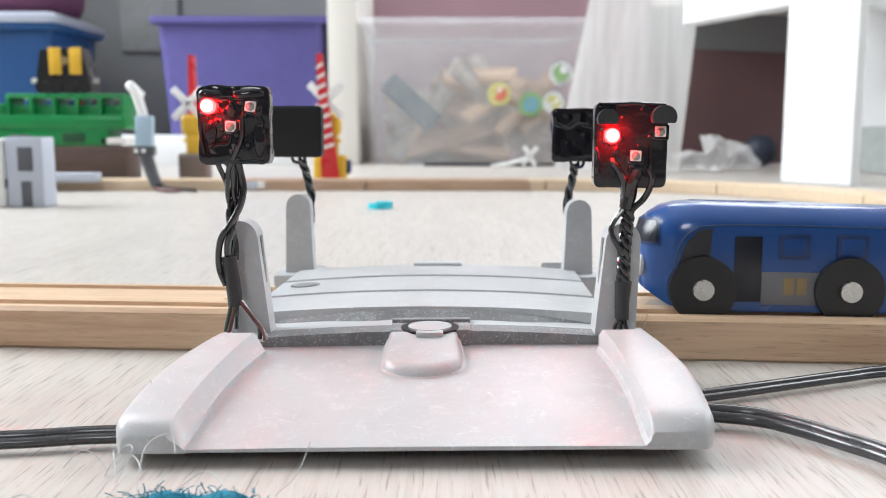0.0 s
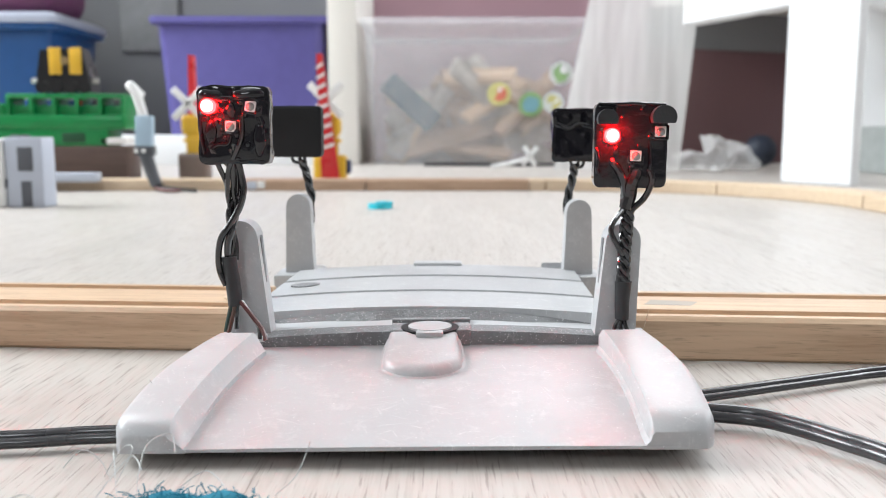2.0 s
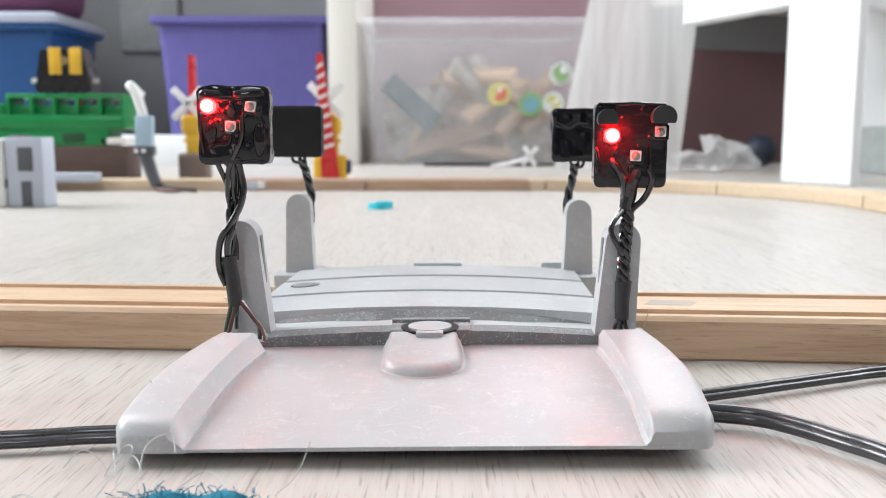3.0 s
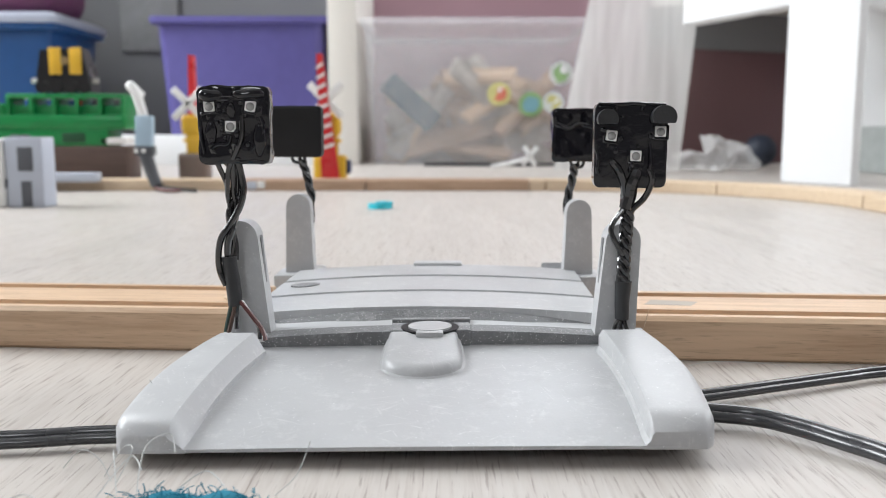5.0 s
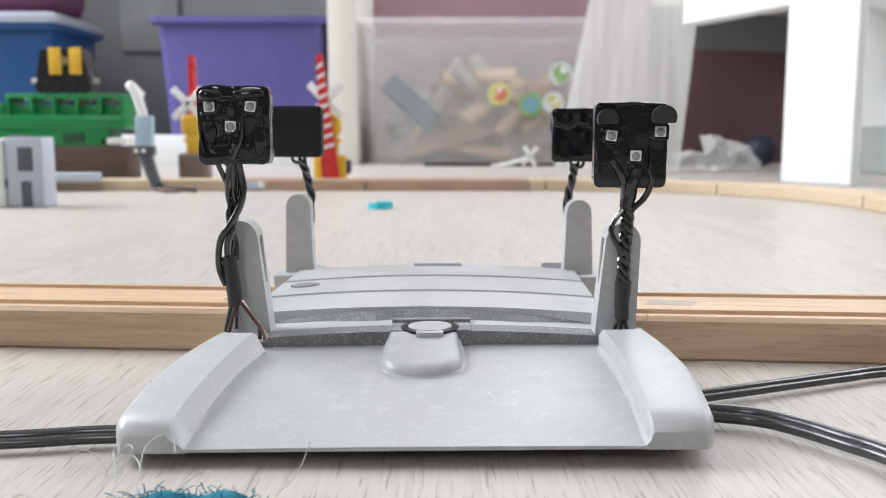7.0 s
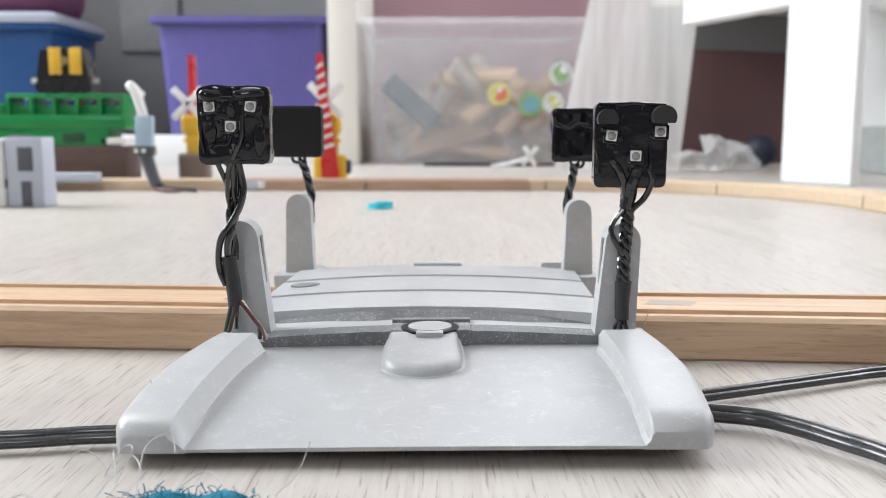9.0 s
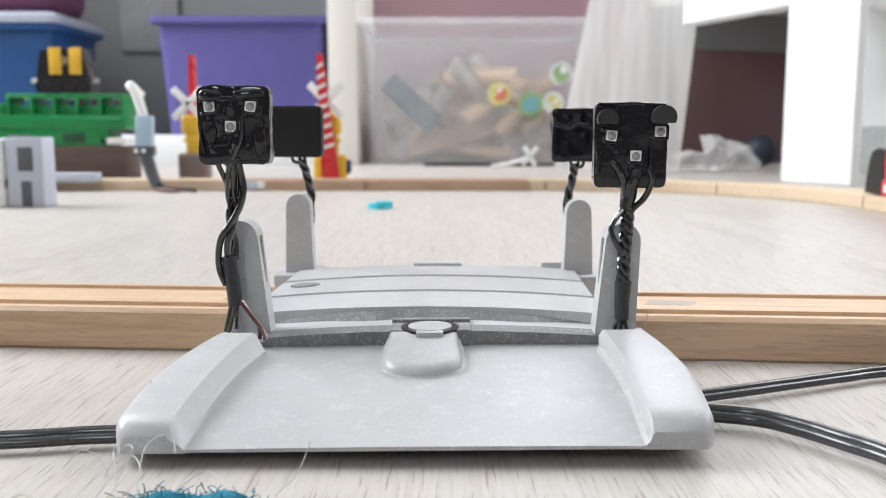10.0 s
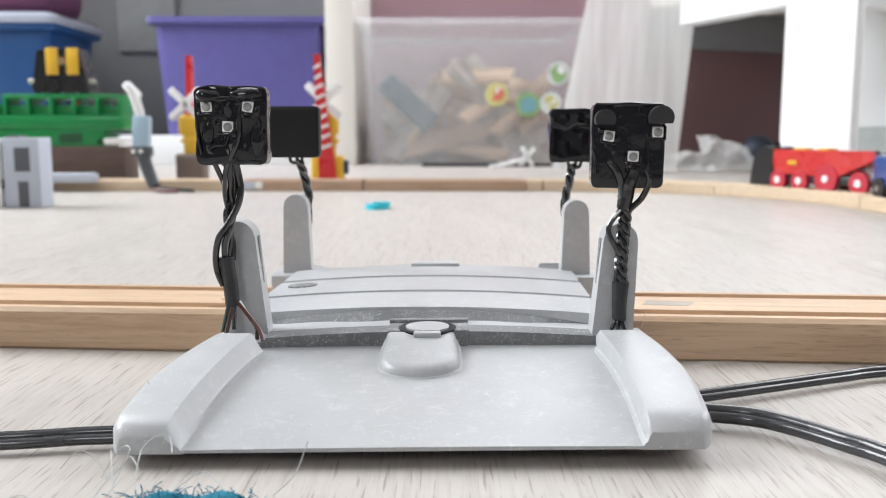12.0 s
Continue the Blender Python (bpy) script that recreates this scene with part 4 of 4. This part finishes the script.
for bx in (-17, 8):
    part("stripe", box(bx, bx + 16, -17, -13, 23, 56, 1.5), YELLOW, engine, "yellow stripe")
part("emblem", disc(5, -17.4, -15, "y", 20, 0.4), GOLD_PRINT, engine, "round ochre emblem", mm(3, 0, 40))
for wx in (-26, -9, 9, 26):
    part("wheel", disc(8.5, -18, -12, "y", 24, 1), TYRE, engine, "", mm(wx, 0, 8.5))
for sx in (-37, 37):
    part("buffer", disc(3.4, -4, 4, "x", 16, 0.5), STEEL, engine, "", mm(sx, -10, 16))

# ---- grey bracket and rod ----
br = thing("plastic_bracket", "pale blue-grey plastic bracket with a dark slot", "bracket", mm(-345, 735, 0))
part("back_plate", box(-40, -17, -14, 14, 0, 57, 1.5), WHITE_PLASTIC, br)
part("body", box(-16, 15, -12, 12, 0, 58, 1.2), BRACKET, br)
part("slot", box(-6, 7, -12.5, 0, 30, 50, 0.8), BRACKET_DARK, br, "dark grey slot")
part("lower_slot", box(-4, 5, -12.5, 0, 0.6, 22, 0.8), BRACKET_DARK, br, "dark grey slot")
part("knob", box(-20, -15, -13, -6, 16, 24, 0.8), BRACKET_DARK, br)
part("top_cap", box(-13, -3, -8, 8, 57, 60, 0.8), BRACKET_DARK, br)
rod = thing("plastic_rod", "grey plastic rod lying behind the bracket", "rod", mm(-385, 930, 0))
part("bar", box(-60, 20, -8, 8, 10, 20, 2), BRACKET, rod)
part("foot", box(-60, -30, -8, 8, 0, 11, 1), BRACKET, rod)

# ---- plug on its lead ----
plug = thing("cable_plug", "pale blue cable plug with a dark grey sleeve", "plug", mm(-318, 930, 0))
part("lead", tube([(-2, 10, 100), (-10, 0, 111), (-4, -2, 104), (2, -2, 84), (2, -2, 76)], 5.0, 10), WHITE_PLASTIC, plug, "pale bent lead")
part("plug_body", moved(box(-9, 9, -6, 6, 0, 34, 2.5), mm(3, -2, 46, 0, 3, 0)), PLUG_BLUE, plug)
part("collar", moved(box(-9.5, 9.5, -6.6, 6.6, 0, 10, 1), mm(4, -2, 38, 0, 0, 0)), PLUG_GREY, plug)
for bx in (-4, 4):
    part("contact", box(bx - 2, bx + 2, -9, -7, 41, 45, 0.4), WHITE_PLASTIC, plug)
part("sleeve", tube([(4, -2, 40), (9, -3, 22), (16, -6, 6)], 7.5, 12, taper=0.8), PLUG_GREY, plug)
part("wire", tube([(16, -6, 5), (40, -12, 3), (60, -16, 2)], 2.0, 7), BLACK_WIRE, plug)
part("wire", tube([(14, -8, 4), (30, -22, 2.5), (46, -26, 2.5)], 2.0, 7), RED_WIRE, plug)


# ---- barrier crossings far behind ----
def barrier(label, m, tall, striped, base_mat):
    b = thing("toy_barrier", label, "toy barrier", m, "toy barriers")
    part("base", box(-19, 19, -13, 13, 0, 36, 4, 3), base_mat, b)
    part("pillar", box(-9, 9, -8, 8, 34, 66, 3, 3), YELLOW, b, "yellow pillar")
    part("head", box(-15, 13, -10, 10, 58, 86, 7, 4), YELLOW, b, "rounded yellow head")
    part("collar", box(-13, 13, -9, 9, 50, 55, 2), YELLOW, b)
    for a in (45, -45):
        part("cross_arm", moved(box(-27, 27, -2, 2, -4.5, 4.5, 1.5), mm(-3, -12.5, 99, 0, a, 0)), WHITE_PLASTIC, b, "white cross arm")
    return b


b1 = barrier("yellow toy crossing barrier with white cross and raised red arm", mm(-322, 1140, 0), 0, False, plastic("brown_plastic", (0.2, 0.15, 0.125), 0.5))
part("arm", prism([(-5, 80), (5, 80), (3.4, 160), (-3, 160)], "y", -6, 6, 0.8), RED_PLASTIC, b1, "raised red arm")
b2 = barrier("yellow toy crossing barrier with raised red and white striped arm", mm(-133, 1040, 0), 0, True, YELLOW)
arm = part("arm", prism([(-9, 8), (12, 8), (-6, 152), (-13, 152)], "y", -16, -10, 0.8), RED_PLASTIC, b2, "raised red arm with white stripes")
for k in range(9):
    z = 44 + k * 11.5
    x = -1.2 - (z - 44) * 0.085
    h = 7.5 - k * 0.42
    part("stripe", prism([(x - h, z - 2), (x + h, z + 3), (x + h, z + 7), (x - h, z + 2)], "y", -16.4, -15.6), WHITE_PLASTIC, arm)
part("blue_foot", box(10, 24, -8, 8, 14, 30, 2), BUS_NAVY, b2)
arm3 = thing("toy_cross", "white toy cross with a long stick lying down", "toy barrier", mm(154, 1560, 0))
for a in (60, -50):
    part("cross_arm", moved(box(-20, 20, -2, 2, -4, 4, 1), mm(0, 0, 22, 0, a, 0)), WHITE_PLASTIC, arm3)
part("stick", tube([(-68, 0, 3.5), (-30, 0, 10), (-6, 0, 18)], 3.2, 8), WHITE_PLASTIC, arm3)
# flat black strip that paints the shadow line at the box's foot
sheet = thing("black_shadow_strip", "thin black strip standing for the shadow line before the box", "sheet", mm(100, 1690, 0))
part("shadow_body", box(-135, 150, -25, 25, 0, 6, 1), BLACK_SHADOW, sheet)

# ---- storage boxes ----
def tub(name, label, m, wx, wy, h, taper, mat, rim_mat, lid=None, lip=9):
    t = thing(name, label, "storage box", m)
    def ring(k, z, inset):
        a, b, r = wx / 2 * k - inset, wy / 2 * k - inset, 18
        out = []
        for cx, cy, s in ((1, 1, 0), (-1, 1, 90), (-1, -1, 180), (1, -1, 270)):
            for q in range(5):
                an = radians(s + 22.5 * q)
                out.append((cx * (a - r) + r * math.cos(an), cy * (b - r) + r * math.sin(an), z))
        return out
    secs = [ring(taper, 0, 0)] + [ring(taper + (1 - taper) * u, h * u, 0) for u in (0.03, 0.25, 0.5, 0.75, 0.94, 1.0)]
    secs += [ring(taper + (1 - taper) * u, h * u + 3 * (1 - u), 3.0) for u in (1.0, 0.75, 0.5, 0.25, 0.0)]
    part("shell", loft(secs), mat, t)
    part("rim", rounded(loft([ring(1, h - 14, -1), ring(1.02, h - 12, -lip), ring(1.02, h, -lip), ring(1, h + 1, 2), ring(1, h - 13, 2)]), 0), rim_mat, t)
    if lid:
        part("lid", rounded(loft([ring(1.03, h, -12), ring(1.03, h + 12, -12), ring(1.0, h + 22, -2), ring(0.9, h + 24, 0)]), 1.5, 2, 40), lid, t, "pale lid")
    return t


clear_box = tub("storage_box", "milky clear storage box full of wooden track pieces", mm(66, 1940, 0), 455, 380, 287, 0.91, BIN_CLEAR, BIN_CLEAR, None, 3)
tub("storage_box", "purple plastic storage box with a folded rim", mm(-408, 1960, 60), 338, 330, 234, 0.91, PURPLE, PURPLE)
tub("storage_box", "blue plastic storage box with a pale lid", mm(-985, 1915, 60), 400, 240, 222, 0.9, BLUE_BOX, BLUE_BOX, LID_GREY)
cushion = thing("folded_cloth", "plum folded cloth on the box lid", "cloth", mm(-985, 1915, 306))
part("cloth", jittered(box(-190, 190, -100, 100, 0, 90, 30, 4), 8, 8, 3), MAUVE_BOX, cushion)

# track pieces heaped in the clear box
rng = random.Random(12)
for k in range(64):
    L = rng.choice((90, 110, 150, 190))
    x, y = rng.uniform(-140, 150), rng.uniform(-125, 60)
    z = 24 + rng.random() * 165 * (1 - abs(x - 20) / 340)
    piece = thing("loose_track", "loose beech toy track piece in the box", "toy track", mm(58 + x, 1940 + y, z, rng.uniform(20, 80), rng.uniform(-62, 62), rng.uniform(-40, 40)), "loose track pieces")
    # mostly darker beech, so piece colour carries the shade of gaps in the heap
    part("rail_bed", loft([[(q, yy, zz) for yy, zz in track_profile()] for q in (-L / 2, L / 2)]), rng.choice((BEECH, BEECH_DARK, BEECH_DARK, WORN, BEECH_DARK)), piece)
dark = thing("loose_toy", "dark teal toy piece among the track in the box", "toy", mm(-62, 1795, 120, 70, 42, 0))
part("toy_body", box(-70, 60, -22, 22, -14, 14, 6), plastic("teal_toy", (0.015, 0.05, 0.07), 0.5), dark)

# stickers on the clear box
STICKER = ((0.60, 0.36, 0.14), (0.26, 0.42, 0.18), (0.18, 0.36, 0.42), (0.58, 0.54, 0.22), (0.58, 0.16, 0.10), (0.62, 0.64, 0.62))
for sx, sz, r, c1, c2 in ((66, 138, 23, 3, 4), (128, 118, 24, 1, 2), (172, 122, 21, 5, 3), (186, 178, 23, 5, 1)):
    st = thing("sticker", "small round coloured sticker on the clear box", "sticker", mm(58 + sx - 14, 1745 - 14 * (sz / 296) - 6, sz, -4, 0, 0), "box stickers")
    part("disc", disc(r, -1, 0.5, "y", 22), plastic("sticker_base", STICKER[c1], 0.4), st)
    part("patch", jittered(disc(r * 0.68, -1.8, -0.8, "y", 18), 6, 60, sx), plastic("sticker_patch", STICKER[c2], 0.4), st)
    part("spot", jittered(disc(r * 0.3, -2.2, -1.0, "y", 12), 3, 60, sx + 1), WHITE_PLASTIC, st, "", mm(r * 0.2, 0, r * 0.3))

# ---- shelf unit ----
shelf = thing("shelf_unit", "cream white shelf unit with a low bottom board", "shelf")
part("upright", box(-226, -170, 1750, 2195, 0, 1500, 2), CREAM, shelf)
part("upright", box(-1290, -1250, 1780, 2195, 0, 1500, 2), CREAM, shelf)
part("plinth", box(-1250, -226, 1752, 1770, 0, 58, 1.5), PAINT_WHITE, shelf)
part("bottom_board", box(-1250, -226, 1770, 2195, 38, 59, 1.5), PAINT_WHITE, shelf)

panel = thing("wall_panel", "plain light grey panel on the grey wall behind the boxes", "panel", mm(-737, 2194, 0))
part("plate", box(-52, 90, -6, 5, 262, 520, 3), plastic("light_grey_panel", (0.215, 0.215, 0.221), 0.6), panel)

# ---- bed frame, turned to the room ----
bed = thing("bed_frame", "white painted low bed frame with a thick leg", "bed", mm(431, 1120, 0, 0, 0, 22.4))
part("leg", box(0, 14, -112, 0, 0, 560, 3), PAINT_WHITE, bed)
part("side_rail", box(2, 34, 0, 212, 220, 420, 2), PAINT_WHITE, bed)
part("end_rail", box(14, 700, -50, -20, 217, 420, 2), PAINT_WHITE, bed)
part("mattress_board", box(34, 700, -20, 212, 300, 318, 2), CREAM, bed)
part("mattress_board", box(200, 700, 213, 560, 300, 318, 2), CREAM, bed)
# sheet added to paint the dark hollow under the bed
part("under_shade", box(185, 700, 560, 580, 0, 299, 2), UNDERBED_SHADE, bed, "plum brown sheet coloured as the shade beneath the bed")
part("far_rail", box(185, 700, 550, 559.5, 226, 299, 2), WALL_GREY, bed, "grey rail under the bed")
part("leg", box(640, 700, -66, -50, 0, 560, 3), PAINT_WHITE, bed)
part("leg", box(640, 700, 490, 550, 0, 299, 3), PAINT_WHITE, bed)
drawer = thing("drawer_box", "white drawer front on a grey plinth", "drawer", mm(850, 1300, 0))
part("front", box(-176, 300, -20, 300, 72, 420, 3), PAINT_WHITE, drawer)
part("plinth", box(-176, 300, 0, 290, 0, 72, 2), plastic("grey_green_panel", (0.42, 0.45, 0.44), 0.6), drawer)

# ---- curtain ----
curtain = thing("sheer_curtain", "sheer white curtain hanging in soft folds to the floor", "curtain")
cb = bmesh.new()
rows = []
for j in range(25):
    v = j / 24
    z = 3 + v ** 1.5 * 1500
    row = []
    for i in range(121):
        u = i / 120
        k = min(1.6, z / 265)
        left = 178 + 50 * k
        right = 366 + 22 * k
        x = left + (right - left) * u
        y = 1385 - 0.3 * (x - 290) + 0.14 * math.sin(u * 58 + 0.8 * math.sin(v * 5)) + 0.6 * math.sin(u * 19 + 2)
        row.append(cb.verts.new(Vector((x, y, z)) * K))
    rows.append(row)
for a, b in zip(rows, rows[1:]):
    for i in range(120):
        cb.faces.new((a[i], a[i + 1], b[i + 1], b[i]))
part("cloth", cb, SHEER, curtain)

# ---- bag and ball under the bed ----
bag = thing("plastic_bag", "crumpled white plastic bag on the floor", "bag", mm(470, 1500, 0))
bb = bmesh.new()
bmesh.ops.create_icosphere(bb, subdivisions=4, radius=1)
for v in bb.verts:
    v.co = Vector((v.co.x * 66, v.co.y * 34, 15 + v.co.z * 19 + 26 * math.exp(-((v.co.x + 0.15) / 0.22) ** 2) * max(0, v.co.z))) * K
jittered(bb, 24, 26, 6)
jittered(bb, 9, 70, 7)
for v in bb.verts:
    v.co.z = max(v.co.z, 0)
part("film", bb, BAG, bag)
dark_ball = thing("ball", "dark navy rubber ball on the floor", "ball", mm(592, 1640, 30))
part("shell", ball(30, (0, 0, 0), 24, 16), NAVY_BALL, dark_ball)


# ---- movement ----
def lamp_rows(place, spans):
    """The lit cap faces forward while on and is turned into its socket while off."""
    f = 1 / FPS
    rows, lit = [], any(a <= 0 for a, b in spans)
    on, half, off = (mm(*place, -k, 0, 0) for k in (0, 88, 176))
    rows.append((0, on if lit else off))
    for a, b in spans:
        if a > 0:
            rows += [(a - 2 * f, off), (a - f, half), (a, on)]
        rows += [(b, on), (b + f, half), (b + 2 * f, off)]
    rows.append((12.0, off))
    return rows


def motions():
    spans = {"a": [(0, 0.2), (0.8, 1.3), (1.9, 2.3), (2.9, 3.3), (3.9, 4.3)],
             "b": [(0.4, 0.7), (1.4, 1.8), (2.4, 2.8), (3.4, 3.8)],
             "blue": [(6.4, 6.7), (7.4, 7.7), (8.4, 8.7), (9.4, 9.8), (10.4, 10.8), (11.4, 11.8)]}
    for kind, items in LEDS.items():
        for ob, x, y, z in items:
            walk(ob, lamp_rows((x, y, z), spans[kind]))
    # the bus rolls away along its track
    way = [(0, 74.7), (0.25, 91), (0.4, 101), (0.5, 106.8), (1.0, 148), (1.5, 182), (2.2, 220), (3.0, 250), (12, 250)]
    walk(bus, [(t, LINE @ mm(x, 0, 0)) for t, x in way])

    # the locomotive and its wagon come in along the straight and follow the curve
    def on_line(s):
        if s <= 0:
            return mm(ARC[0] + ARC[2], ARC[1] + s, 0, 0, 0, -90)
        a = s / ARC[2]
        return mm(ARC[0] + ARC[2] * math.cos(a), ARC[1] + ARC[2] * math.sin(a), 0, 0, 0, math.degrees(a) - 90)
    run = [(0, -210), (7.6, -210), (8.2, -196), (9.0, -134), (10.0, -52), (10.4, -20), (10.8, 13), (11.2, 38), (11.6, 69), (12.0, 101.5)]
    walk(loco, [(t, on_line(s)) for t, s in run])
    walk(wagon, [(t, on_line(s - 146)) for t, s in run])
    # wheels turn with the way covered
    for w, x, y, z in WHEELS:
        if w.parent is bus:
            rows, last, turn = [], way[0][1], 0.0
            for (t0, p0), (t1, p1) in zip(way, way[1:]):
                n = max(1, math.ceil(abs(p1 - p0) / 10))
                for k in range(n):
                    p = p0 + (p1 - p0) * k / n
                    rows.append((t0 + (t1 - t0) * k / n, mm(x, y, z, 0, math.degrees((p - 74.7) / 9.0), 0)))
            rows.append((12.0, mm(x, y, z, 0, math.degrees((way[-1][1] - 74.7) / 9.0), 0)))
        else:
            rows = []
            for (t0, p0), (t1, p1) in zip(run, run[1:]):
                n = max(1, math.ceil(abs(p1 - p0) / 10))
                for k in range(n):
                    p = p0 + (p1 - p0) * k / n
                    rows.append((t0 + (t1 - t0) * k / n, mm(x, y, z, 0, -math.degrees((p + 210) / 9.6), 0)))
            rows.append((12.0, mm(x, y, z, 0, -math.degrees((run[-1][1] + 210) / 9.6), 0)))
        walk(w, rows)


motions()
